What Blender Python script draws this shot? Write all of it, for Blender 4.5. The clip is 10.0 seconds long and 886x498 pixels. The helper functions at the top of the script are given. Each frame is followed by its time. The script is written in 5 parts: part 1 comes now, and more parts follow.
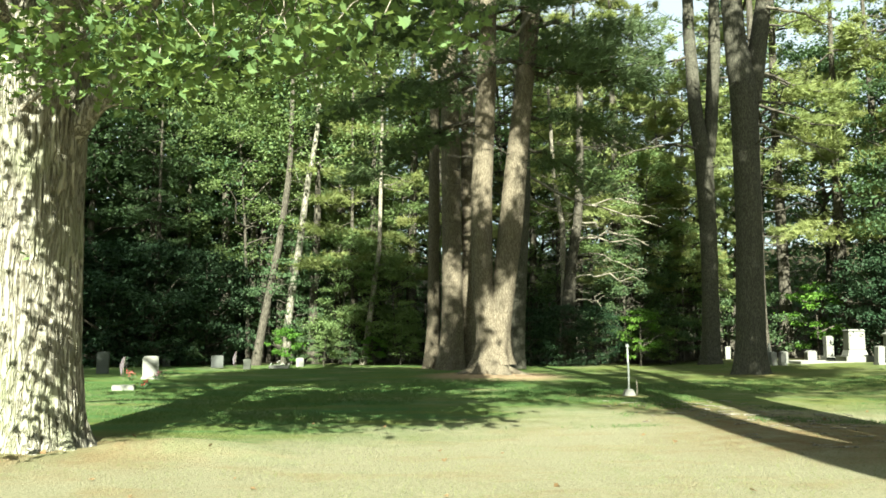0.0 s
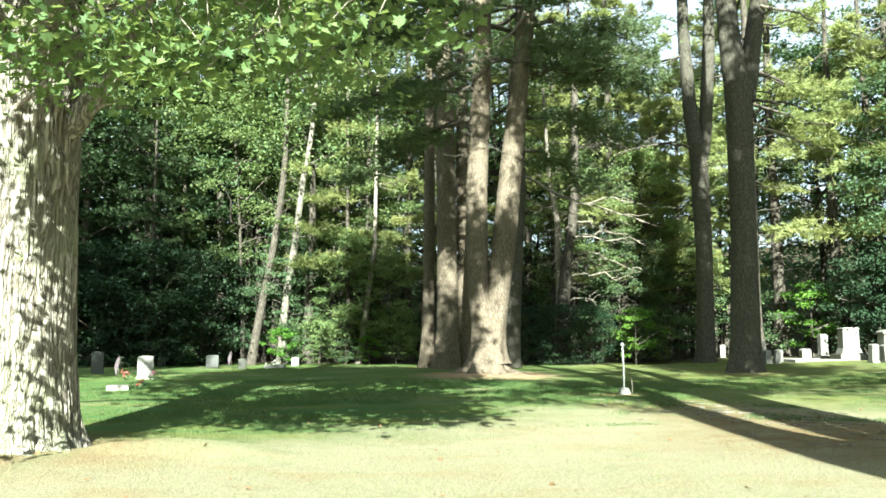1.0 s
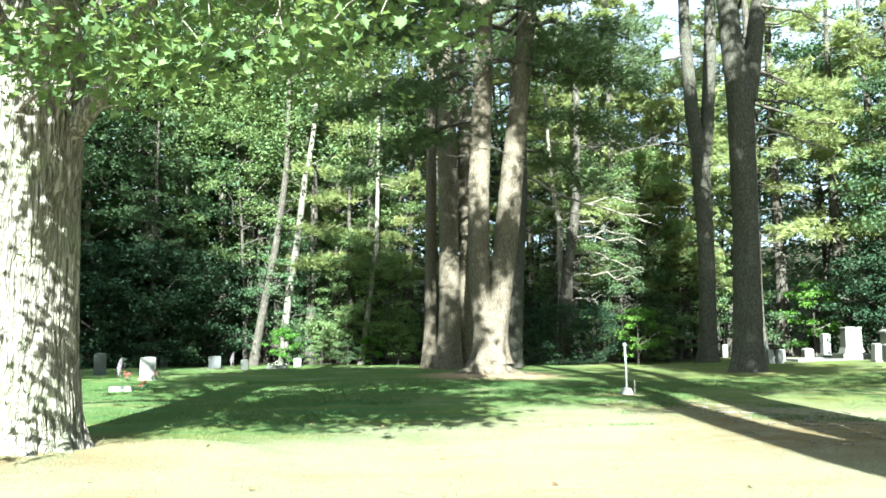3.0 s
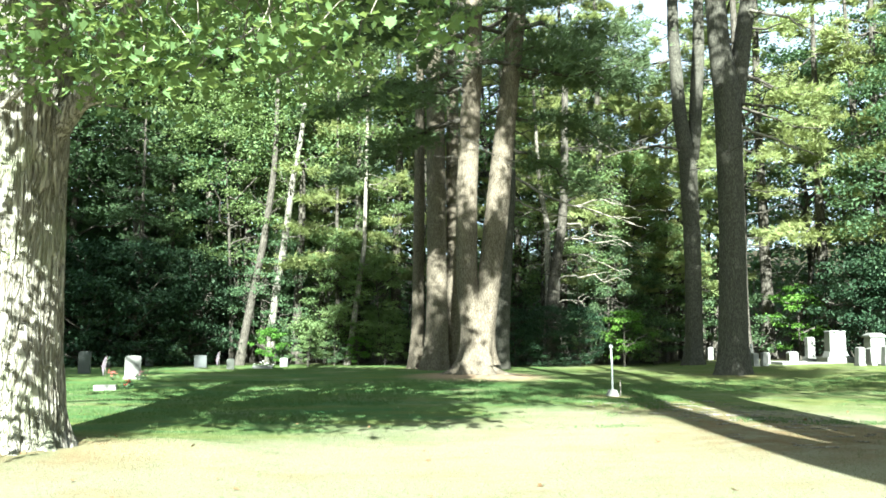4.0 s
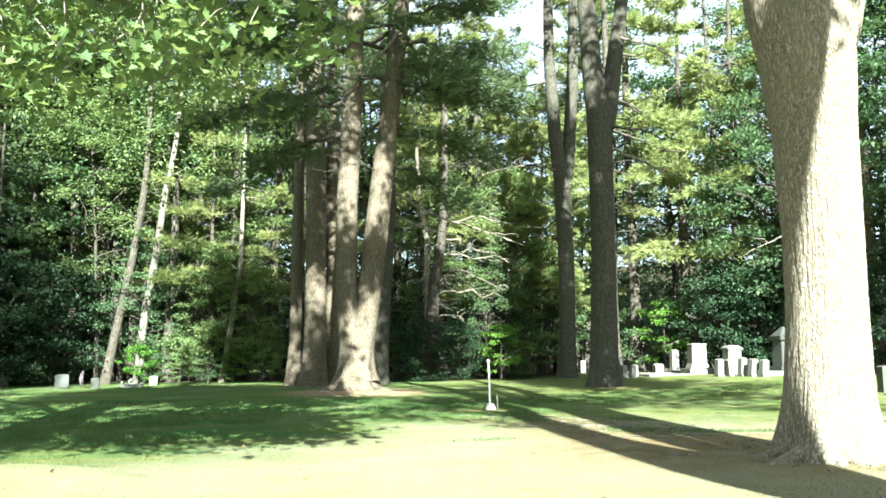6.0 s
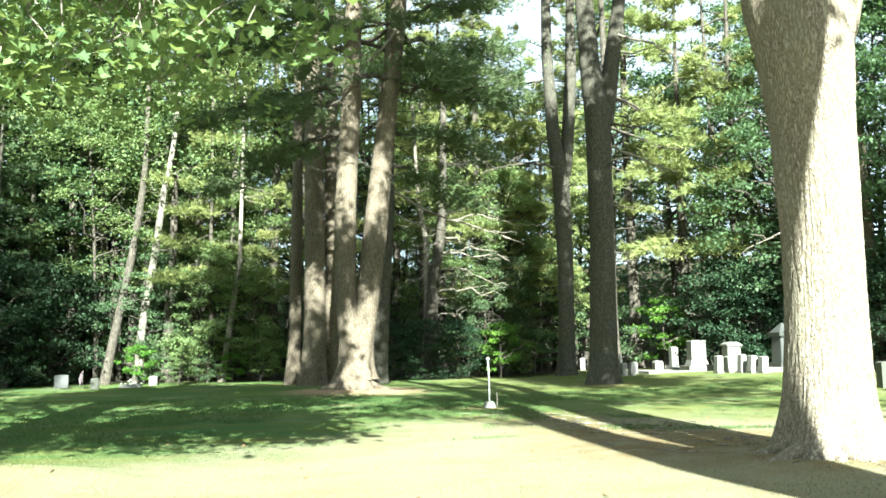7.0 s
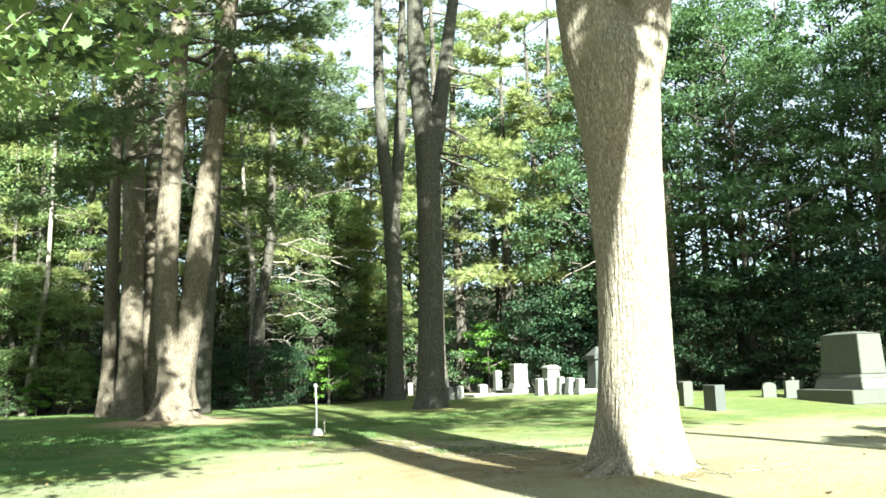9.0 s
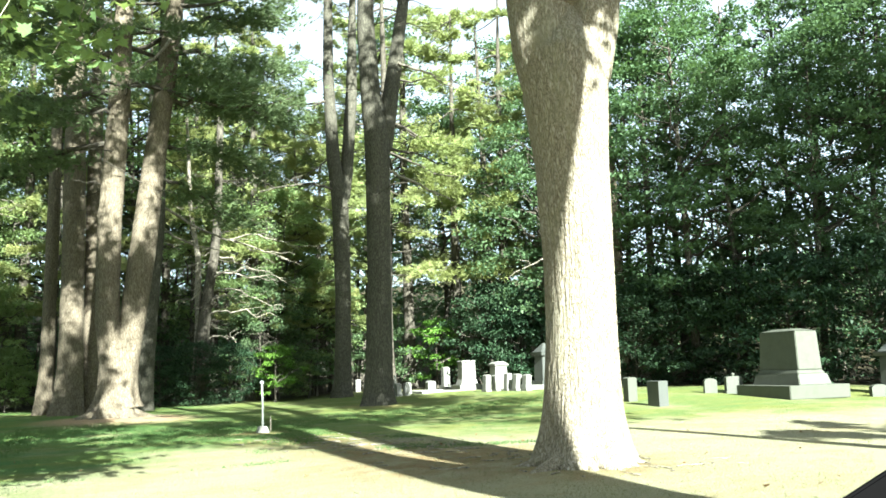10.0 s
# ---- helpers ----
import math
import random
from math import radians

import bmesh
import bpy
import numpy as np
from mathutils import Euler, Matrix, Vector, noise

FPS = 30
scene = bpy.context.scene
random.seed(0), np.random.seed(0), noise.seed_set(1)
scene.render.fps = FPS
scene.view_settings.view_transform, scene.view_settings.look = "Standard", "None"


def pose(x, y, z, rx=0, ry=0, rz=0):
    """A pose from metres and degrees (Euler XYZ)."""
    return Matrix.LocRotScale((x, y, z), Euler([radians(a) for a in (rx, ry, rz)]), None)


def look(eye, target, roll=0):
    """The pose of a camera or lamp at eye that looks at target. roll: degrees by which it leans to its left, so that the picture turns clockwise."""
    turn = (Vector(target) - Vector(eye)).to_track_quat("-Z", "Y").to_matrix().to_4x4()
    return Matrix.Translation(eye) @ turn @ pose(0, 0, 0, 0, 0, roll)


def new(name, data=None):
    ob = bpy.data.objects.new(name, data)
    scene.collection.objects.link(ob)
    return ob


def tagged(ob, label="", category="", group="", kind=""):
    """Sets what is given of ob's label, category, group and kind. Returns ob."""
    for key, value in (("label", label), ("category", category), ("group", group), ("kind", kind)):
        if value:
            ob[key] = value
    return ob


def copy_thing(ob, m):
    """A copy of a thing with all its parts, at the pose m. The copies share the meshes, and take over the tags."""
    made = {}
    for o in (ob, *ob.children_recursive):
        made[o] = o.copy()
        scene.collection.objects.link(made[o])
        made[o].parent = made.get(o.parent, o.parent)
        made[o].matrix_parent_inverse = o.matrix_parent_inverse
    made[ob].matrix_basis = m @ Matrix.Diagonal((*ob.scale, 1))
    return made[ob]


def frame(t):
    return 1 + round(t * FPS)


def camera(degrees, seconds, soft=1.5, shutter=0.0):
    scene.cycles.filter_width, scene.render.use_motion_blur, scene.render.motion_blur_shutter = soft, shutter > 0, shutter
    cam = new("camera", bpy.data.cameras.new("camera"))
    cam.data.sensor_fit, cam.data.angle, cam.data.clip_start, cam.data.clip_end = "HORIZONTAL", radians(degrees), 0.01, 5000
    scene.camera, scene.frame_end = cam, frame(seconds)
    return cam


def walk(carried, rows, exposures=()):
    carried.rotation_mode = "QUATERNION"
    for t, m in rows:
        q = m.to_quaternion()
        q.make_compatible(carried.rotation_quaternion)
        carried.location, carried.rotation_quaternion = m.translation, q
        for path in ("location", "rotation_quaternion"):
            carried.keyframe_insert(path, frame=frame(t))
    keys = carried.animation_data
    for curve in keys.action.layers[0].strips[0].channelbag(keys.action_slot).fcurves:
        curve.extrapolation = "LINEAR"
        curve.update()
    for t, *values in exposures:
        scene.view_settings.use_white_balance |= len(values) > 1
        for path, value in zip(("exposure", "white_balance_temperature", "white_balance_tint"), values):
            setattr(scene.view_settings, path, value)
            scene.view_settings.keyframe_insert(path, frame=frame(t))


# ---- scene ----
cam = camera(56.17, 10.0, soft=1.6)
EYE = (0.0, 0.0, 1.45)


def aim(yaw, pitch, roll):
    a, p = radians(yaw), radians(pitch)
    way = Vector((-math.sin(a) * math.cos(p), math.cos(a) * math.cos(p), math.sin(p)))
    return look(EYE, Vector(EYE) + way, -roll)


TURNS = (
    (0.0, 0.0, 6.0, 0.0), (0.5, -0.30, 6.12, 0.01), (1.0, -0.33, 5.94, 0.14), (1.5, -0.36, 6.10, 0.06),
    (2.0, -0.12, 6.10, 0.27), (2.5, 0.25, 5.94, 0.44), (2.7, 0.10, 5.95, 0.40), (3.8, -0.85, 6.0, -0.05),
    (4.0, -1.05, 6.02, -0.13), (4.5, -3.22, 6.30, -0.22), (4.6, -4.45, 6.4, 0.0), (4.8, -8.8, 6.65, 0.6),
    (5.0, -10.43, 6.72, 0.84), (5.5, -10.94, 6.56, 0.66), (5.7, -9.61, 6.86, 0.15), (6.8, -9.23, 7.16, 0.51),
    (7.0, -9.45, 6.93, 0.71), (7.5, -13.7, 7.61, 0.77), (8.0, -15.11, 7.82, 1.38), (8.5, -17.11, 7.97, 1.78),
    (9.0, -21.29, 8.44, 1.58), (9.5, -23.79, 8.89, 1.69), (10.0, -24.84, 8.11, 1.67))
walk(cam, [(t, aim(a, p, r)) for t, a, p, r in TURNS],
     exposures=((0.0, 2.48, 6270, -6), (0.6, 2.50, 6220, -6), (1.0, 2.84, 5800, -2), (1.5, 3.13, 5530, -2), (2.0, 3.24, 5330, -2), (2.6, 3.17, 5330, -2), (4.0, 3.06, 5480, -2), (10.0, 3.12, 5700, -2)))

# ---- light ----
SUN_UP = 31.0
world = bpy.data.worlds.new("sky")
scene.world = world
world.use_nodes = True
wn = world.node_tree
sky = wn.nodes.new("ShaderNodeTexSky")
sky.sky_type, sky.sun_disc = "NISHITA", False
sky.dust_density, sky.air_density = 0.7, 1.0
sky.sun_elevation, sky.sun_rotation = radians(SUN_UP), radians(180)
haze = wn.nodes.new("ShaderNodeMix")
haze.data_type = "RGBA"
haze.inputs[0].default_value = 0.75
haze.inputs[7].default_value = (3.3, 3.25, 3.2, 1)
wn.links.new(sky.outputs[0], haze.inputs[6])
wn.links.new(haze.outputs[2], wn.nodes["Background"].inputs[0])
wn.nodes["Background"].inputs[1].default_value = 0.062
sun_data = bpy.data.lights.new("sun", "SUN")
sun_data.energy, sun_data.angle, sun_data.color = 5.0, radians(0.55), (1.0, 0.94, 0.82)
sun_ob = new("sun", sun_data)
sun_ob.matrix_world = look((0, -40, 60), (0, -40 + math.cos(radians(SUN_UP)), 60 - math.sin(radians(SUN_UP))))


# ---- materials ----
def mat_nodes(name):
    m = bpy.data.materials.new(name)
    m.use_nodes = True
    nt = m.node_tree
    return m, nt, nt.nodes["Principled BSDF"]


def nd(nt, kind, **sets):
    n = nt.nodes.new(kind)
    for key, value in sets.items():
        n.inputs[key.replace("_", " ")].default_value = value
    return n


def ramp(nt, source, stops):
    r = nt.nodes.new("ShaderNodeValToRGB")
    while len(r.color_ramp.elements) < len(stops):
        r.color_ramp.elements.new(0.5)
    for e, (p, c) in zip(r.color_ramp.elements, stops):
        e.position, e.color = p, (*c, 1)
    nt.links.new(source, r.inputs[0])
    return r.outputs[0]


def mixed(nt, fac, a, b):
    n = nt.nodes.new("ShaderNodeMix")
    n.data_type = "RGBA"
    nt.links.new(fac, n.inputs[0])
    for s, v in ((6, a), (7, b)):
        if isinstance(v, tuple):
            n.inputs[s].default_value = (*v, 1)
        else:
            nt.links.new(v, n.inputs[s])
    return n.outputs[2]


def coords(nt, scale=(1, 1, 1), which="Object"):
    tc = nt.nodes.new("ShaderNodeTexCoord")
    mp = nt.nodes.new("ShaderNodeMapping")
    mp.inputs["Scale"].default_value = scale
    nt.links.new(tc.outputs[which], mp.inputs[0])
    return mp.outputs[0]


def noise_at(nt, vec, scale, detail=4.0, rough=0.6):
    n = nd(nt, "ShaderNodeTexNoise", Scale=scale, Detail=detail, Roughness=rough)
    nt.links.new(vec, n.inputs["Vector"])
    return n.outputs[0]


def bumped(nt, p, height, dist, strength=1.0):
    b = nd(nt, "ShaderNodeBump", Strength=strength, Distance=dist)
    nt.links.new(height, b.inputs["Height"])
    nt.links.new(b.outputs[0], p.inputs["Normal"])


def bark(name, dark, mid, light, scale=1.0, stretch=0.16, depth=0.02, lichen=None):
    m, nt, p = mat_nodes(name)
    v = coords(nt, (1, 1, stretch))
    warp = nd(nt, "ShaderNodeTexNoise", Scale=7.0 * scale, Detail=2.5, Roughness=0.6, Distortion=0.35)
    nt.links.new(v, warp.inputs["Vector"])
    off = nt.nodes.new("ShaderNodeMath")
    off.operation = "SUBTRACT"
    nt.links.new(warp.outputs[0], off.inputs[0])
    off.inputs[1].default_value = 0.5
    ridge = nt.nodes.new("ShaderNodeMath")
    ridge.operation = "ABSOLUTE"
    nt.links.new(off.outputs[0], ridge.inputs[0])
    fine = noise_at(nt, coords(nt, (1, 1, 0.35)), 22 * scale, 6, 0.7)
    big = noise_at(nt, coords(nt, (1, 1, 0.6)), 1.6, 3, 0.6)
    base = ramp(nt, ridge.outputs[0], [(0.0, dark), (0.035, mid), (0.16, light)])
    shade = ramp(nt, fine, [(0.3, (0.72, 0.71, 0.70)), (0.7, (1.15, 1.13, 1.1))])
    mul = nt.nodes.new("ShaderNodeMix")
    mul.data_type, mul.blend_type = "RGBA", "MULTIPLY"
    mul.inputs[0].default_value = 0.8
    nt.links.new(base, mul.inputs[6])
    nt.links.new(shade, mul.inputs[7])
    col = mul.outputs[2]
    if lichen:
        col = mixed(nt, ramp(nt, big, [(0.5, (0, 0, 0)), (0.66, (0.55, 0.55, 0.55))]), col, lichen)
    nt.links.new(col, p.inputs["Base Color"])
    p.inputs["Roughness"].default_value = 0.95
    p.inputs["Specular IOR Level"].default_value = 0.15
    h = nt.nodes.new("ShaderNodeMath")
    h.operation = "MULTIPLY_ADD"
    nt.links.new(fine, h.inputs[0])
    h.inputs[1].default_value = 0.35
    nt.links.new(ramp(nt, ridge.outputs[0], [(0.0, (0, 0, 0)), (0.09, (1, 1, 1))]), h.inputs[2])
    bumped(nt, p, h.outputs[0], depth)
    return m


def leaf(name, dark, light, through_col, share=0.35, gloss=0.45):
    m, nt, p = mat_nodes(name)
    geo = nt.nodes.new("ShaderNodeNewGeometry")
    oi = nt.nodes.new("ShaderNodeObjectInfo")
    patch = noise_at(nt, coords(nt), 0.8, 3)
    mixv = nt.nodes.new("ShaderNodeMath")
    mixv.operation = "MULTIPLY_ADD"
    nt.links.new(geo.outputs["Random Per Island"], mixv.inputs[0])
    mixv.inputs[1].default_value = 0.18
    half = nt.nodes.new("ShaderNodeMath")
    half.operation = "MULTIPLY"
    nt.links.new(patch, half.inputs[0])
    half.inputs[1].default_value = 0.85
    nt.links.new(half.outputs[0], mixv.inputs[2])
    col = ramp(nt, mixv.outputs[0], [(0.12, dark), (0.85, light)])
    hue = nt.nodes.new("ShaderNodeHueSaturation")
    hm = nd(nt, "ShaderNodeMapRange", To_Min=0.482, To_Max=0.512)
    nt.links.new(oi.outputs["Random"], hm.inputs[0])
    nt.links.new(hm.outputs[0], hue.inputs["Hue"])
    nt.links.new(col, hue.inputs["Color"])
    nt.links.new(hue.outputs[0], p.inputs["Base Color"])
    p.inputs["Roughness"].default_value = gloss + 0.15
    p.inputs["Specular IOR Level"].default_value = 0.2
    tr = nt.nodes.new("ShaderNodeBsdfTranslucent")
    tr.inputs[0].default_value = (*through_col, 1)
    ms = nt.nodes.new("ShaderNodeMixShader")
    ms.inputs[0].default_value = share
    nt.links.new(p.outputs[0], ms.inputs[1])
    nt.links.new(tr.outputs[0], ms.inputs[2])
    nt.links.new(ms.outputs[0], nt.nodes["Material Output"].inputs[0])
    return m


def stone(name, a, b, scale=1.0, rough=0.75, stain=(0.12, 0.12, 0.10)):
    m, nt, p = mat_nodes(name)
    v = coords(nt)
    grain = noise_at(nt, v, 120 * scale, 3, 0.8)
    blot = noise_at(nt, v, 3.5, 5, 0.65)
    streak = noise_at(nt, coords(nt, (9, 9, 0.8)), 1.2, 3)
    col = ramp(nt, grain, [(0.3, a), (0.7, b)])
    col = mixed(nt, ramp(nt, blot, [(0.5, (0, 0, 0)), (0.75, (0.5, 0.5, 0.5))]), col, stain)
    col = mixed(nt, ramp(nt, streak, [(0.55, (0, 0, 0)), (0.8, (0.35, 0.35, 0.35))]), col, stain)
    nt.links.new(col, p.inputs["Base Color"])
    p.inputs["Roughness"].default_value = rough
    bumped(nt, p, grain, 0.004, 0.6)
    return m


def plain(name, col, rough=0.6, metal=0.0, vary=0.15):
    m, nt, p = mat_nodes(name)
    n = noise_at(nt, coords(nt), 14, 4)
    lo, hi = tuple(c * (1 - vary) for c in col), tuple(min(1, c * (1 + vary)) for c in col)
    nt.links.new(ramp(nt, n, [(0.3, lo), (0.7, hi)]), p.inputs["Base Color"])
    p.inputs["Roughness"].default_value, p.inputs["Metallic"].default_value = rough, metal
    bumped(nt, p, n, 0.002, 0.4)
    return m


M_MAPLE_BARK = bark("maple_bark", (0.11, 0.095, 0.07), (0.22, 0.205, 0.165), (0.32, 0.30, 0.25), 2.3, 0.15, 0.03, (0.22, 0.235, 0.14))
M_OAK_BARK = bark("furrowed_bark", (0.12, 0.098, 0.068), (0.20, 0.173, 0.13), (0.29, 0.264, 0.215), 3.6, 0.34, 0.011, (0.20, 0.185, 0.13))
M_PINE_BARK = bark("pine_bark", (0.05, 0.039, 0.028), (0.135, 0.112, 0.082), (0.19, 0.163, 0.123), 3.4, 0.22, 0.009)
# pine bark darkened to carry the shade on three of the lawn pines
M_SHADED_PINE = bark("shaded_pine_bark", (0.03, 0.028, 0.022), (0.068, 0.064, 0.05), (0.105, 0.10, 0.08), 3.0, 0.25, 0.008)
M_GREY_BARK = bark("grey_bark", (0.03, 0.027, 0.021), (0.07, 0.062, 0.05), (0.115, 0.105, 0.085), 2.4, 0.2, 0.01)
M_PALE_BARK = bark("pale_bark", (0.07, 0.062, 0.05), (0.16, 0.15, 0.12), (0.26, 0.245, 0.21), 1.0, 0.6, 0.006)
M_DEAD = bark("dead_wood", (0.08, 0.07, 0.055), (0.20, 0.18, 0.145), (0.30, 0.27, 0.225), 2.0, 0.3, 0.006)
M_MAPLE_LEAF = leaf("maple_leaf", (0.020, 0.058, 0.030), (0.205, 0.27, 0.095), (0.26, 0.33, 0.09), 0.4)
M_LEAF = leaf("forest_leaf", (0.055, 0.10, 0.042), (0.22, 0.275, 0.11), (0.235, 0.32, 0.095), 0.42)
# leaf colour taken near black to stand for the deep wood's shade
M_DEEP_LEAF = leaf("deep_shade_leaf", (0.012, 0.03, 0.015), (0.04, 0.072, 0.034), (0.03, 0.06, 0.02), 0.2)
M_DARK_LEAF = leaf("dark_leaf", (0.035, 0.072, 0.036), (0.115, 0.168, 0.078), (0.11, 0.18, 0.055), 0.35)
M_BUSH_LEAF = leaf("bush_leaf", (0.05, 0.12, 0.02), (0.13, 0.24, 0.04), (0.16, 0.32, 0.04), 0.35)
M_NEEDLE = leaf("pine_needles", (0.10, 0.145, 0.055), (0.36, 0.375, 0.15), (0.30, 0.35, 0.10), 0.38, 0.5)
# pine needles for the double pine, shade on its boughs put into the colour
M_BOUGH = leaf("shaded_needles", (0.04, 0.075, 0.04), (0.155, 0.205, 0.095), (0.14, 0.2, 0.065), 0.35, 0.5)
M_DARK_NEEDLE = leaf("hemlock_needles", (0.036, 0.074, 0.037), (0.11, 0.165, 0.075), (0.11, 0.17, 0.055), 0.33, 0.5)
M_MARBLE = stone("weathered_marble", (0.125, 0.122, 0.108), (0.195, 0.19, 0.17), 0.8, 0.7, (0.22, 0.22, 0.18))
M_GRANITE = stone("grey_granite", (0.035, 0.039, 0.028), (0.085, 0.088, 0.067), 0.7, 0.65, (0.03, 0.032, 0.017))
M_DARK_GRANITE = stone("dark_granite", (0.032, 0.035, 0.032), (0.07, 0.073, 0.066), 0.7, 0.5, (0.06, 0.066, 0.05))

# ---- geometry helpers ----
rng = np.random.default_rng(7)


def unit(a):
    return a / np.maximum(np.linalg.norm(a, axis=-1, keepdims=True), 1e-9)


def lattice_noise(p, seed=0):
    """Smooth value noise at the points p (n, 3), from 0 to 1."""
    i = np.floor(p).astype(np.int64)
    f = p - i
    f = f * f * (3 - 2 * f)
    out = np.zeros(len(p))
    for dx in (0, 1):
        for dy in (0, 1):
            for dz in (0, 1):
                h = (i[:, 0] + dx) * 374761393 + (i[:, 1] + dy) * 668265263 + (i[:, 2] + dz) * 2147483647 + seed * 974711
                h = (h ^ (h >> 13)) * 1274126177
                h = ((h ^ (h >> 16)) & 0xFFFF) / 65535.0
                w = (f[:, 0] if dx else 1 - f[:, 0]) * (f[:, 1] if dy else 1 - f[:, 1]) * (f[:, 2] if dz else 1 - f[:, 2])
                out += h * w
    return out


class Geo:
    """Collects vertices with triangles and quads, and makes one mesh of them."""

    def __init__(self):
        self.v, self.f, self.n = [], {3: [], 4: []}, 0

    def add(self, verts, faces):
        verts, faces = np.asarray(verts, float), np.asarray(faces, int)
        if len(verts) and len(faces):
            self.v.append(verts)
            self.f[faces.shape[1]].append(faces + self.n)
            self.n += len(verts)
        return self

    def tube(self, pts, radii, sides=8, close=True):
        pts, radii = np.asarray(pts, float), np.asarray(radii, float)
        t = unit(np.gradient(pts, axis=0))
        ref = np.array([0.0, 0, 1]) if abs(t[0][2]) < 0.8 else np.array([1.0, 0, 0])
        a = unit(np.cross(t, ref))
        b = np.cross(t, a)
        ang = np.linspace(0, 2 * np.pi, sides, endpoint=False)
        ring = pts[:, None] + radii[:, None, None] * (a[:, None] * np.cos(ang)[None, :, None] + b[:, None] * np.sin(ang)[None, :, None])
        k, s = len(pts), sides
        i = np.arange(k - 1)[:, None] * s
        j = np.arange(s)[None, :]
        j2 = (j + 1) % s
        quads = np.stack([i + j, i + j2, i + s + j2, i + s + j], -1).reshape(-1, 4)
        self.add(ring.reshape(-1, 3), quads)
        if close:
            tip = len(pts) * s - s
            self.v.append(pts[-1:] + t[-1] * radii[-1] * 0.6)
            jj = np.arange(s)
            off = self.n - len(pts) * s
            self.f[3].append(np.stack([tip + jj + off, tip + (jj + 1) % s + off, np.full(s, self.n)], -1))
            self.n += 1
        return self

    def mesh(self, name, smooth=False):
        me = bpy.data.meshes.new(name)
        v = np.concatenate(self.v) if self.v else np.zeros((0, 3))
        q = np.concatenate(self.f[4]) if self.f[4] else np.zeros((0, 4), int)
        t = np.concatenate(self.f[3]) if self.f[3] else np.zeros((0, 3), int)
        me.vertices.add(len(v))
        me.vertices.foreach_set("co", v.astype(np.float32).ravel())
        loops = np.concatenate([q.ravel(), t.ravel()])
        sizes = np.concatenate([np.full(len(q), 4), np.full(len(t), 3)])
        me.loops.add(len(loops))
        me.loops.foreach_set("vertex_index", loops.astype(np.int32))
        me.polygons.add(len(sizes))
        me.polygons.foreach_set("loop_start", np.concatenate([[0], np.cumsum(sizes)[:-1]]).astype(np.int32))
        me.polygons.foreach_set("use_smooth", np.full(len(sizes), smooth))
        me.update(calc_edges=True)
        me.validate()
        return me


def part(name, data, material, parent, label=""):
    me = data.mesh(name) if isinstance(data, Geo) else data
    if isinstance(data, bmesh.types.BMesh):
        me = bpy.data.meshes.new(name)
        data.to_mesh(me)
        data.free()
    me.materials.clear()
    me.materials.append(material)
    ob = new(name, me)
    ob.parent = parent
    kind = "stuff" if name in ("branchwork", "foliage", "crown", "low_foliage", "twigwork", "trunkwork") else ""
    return tagged(ob, label, kind=kind)


def thing(name, label, category, at=(0, 0, 0), turn=0.0, group="", kind=""):
    ob = new(name)
    ob.matrix_basis = pose(*at, 0, 0, turn)
    return tagged(ob, label, category, group, kind)


def smooth01(t):
    t = np.clip(t, 0, 1)
    return t * t * (3 - 2 * t)


MOUNDS = ((-5.0, 10.3, 1.9, 0.16), (-3.9, 10.1, 0.3, 0.10), (-3.4, 10.35, 0.4, 0.12), (-2.9, 10.5, 0.45, 0.11), (-2.35, 10.6, 0.45, 0.08), (-4.12, 10.55, 0.27, -0.36), (1.6, 29.9, 2.6, 0.12), (11.0, 30.0, 2.2, 0.10), (6.6, 9.8, 1.6, 0.07), (12.4, 38.6, 2.0, 0.08))


def ground_z(x, y):
    x, y = np.asarray(x, float), np.asarray(y, float)
    h = 0.35 * smooth01((x - 9) / 10) * smooth01((y - 12) / 14)
    p = np.stack([x * 0.16, y * 0.16, x * 0], -1).reshape(-1, 3)
    h = h + (0.09 * (lattice_noise(p, 3) - 0.5) * smooth01((np.hypot(x, y).ravel() - 4) / 8)).reshape(x.shape)
    for mx, my, r, up in MOUNDS:
        h = h + up * np.exp(-((x - mx) ** 2 + (y - my) ** 2) / (r * r))
    h = h + 11 * smooth01((np.hypot(x, y) - 54) / 45) * smooth01((y + 10) / 30)
    return h


def gz(x, y):
    return float(ground_z(np.array([x]), np.array([y]))[0])


# ---- leaves and needles ----
def leaf_fan(centres, ways, ups, sizes, outline):
    """Flat leaves: outline points (n, 2), along the way and across it, as a fan round the leaf's base."""
    ways = unit(ways)
    side = unit(np.cross(ways, ups))
    nrm = np.cross(side, ways)
    o = np.asarray(outline, float)
    fold = np.abs(o[:, 1]) * 0.35
    v = centres[:, None] + sizes[:, None, None] * (ways[:, None] * o[None, :, :1] + side[:, None] * o[None, :, 1:] + nrm[:, None] * fold[None, :, None])
    k = len(o)
    tri = np.stack([np.zeros(k - 2, int), np.arange(1, k - 1), np.arange(2, k)], -1)
    f = (np.arange(len(centres))[:, None, None] * k + tri[None]).reshape(-1, 3)
    return v.reshape(-1, 3), f


DIAMOND = ((0, 0), (0.5, 0.3), (1, 0), (0.5, -0.3))
SMALL = ((0, -0.3), (0.15, 0.42), (1, 0.05))
MAPLE = ((0, 0), (0.02, 0.28), (-0.08, 0.50), (0.22, 0.36), (0.42, 0.62), (0.46, 0.34), (0.66, 0.30), (0.62, 0.16), (1.0, 0.0),
         (0.62, -0.16), (0.66, -0.30), (0.46, -0.34), (0.42, -0.62), (0.22, -0.36), (-0.08, -0.50), (0.02, -0.28))


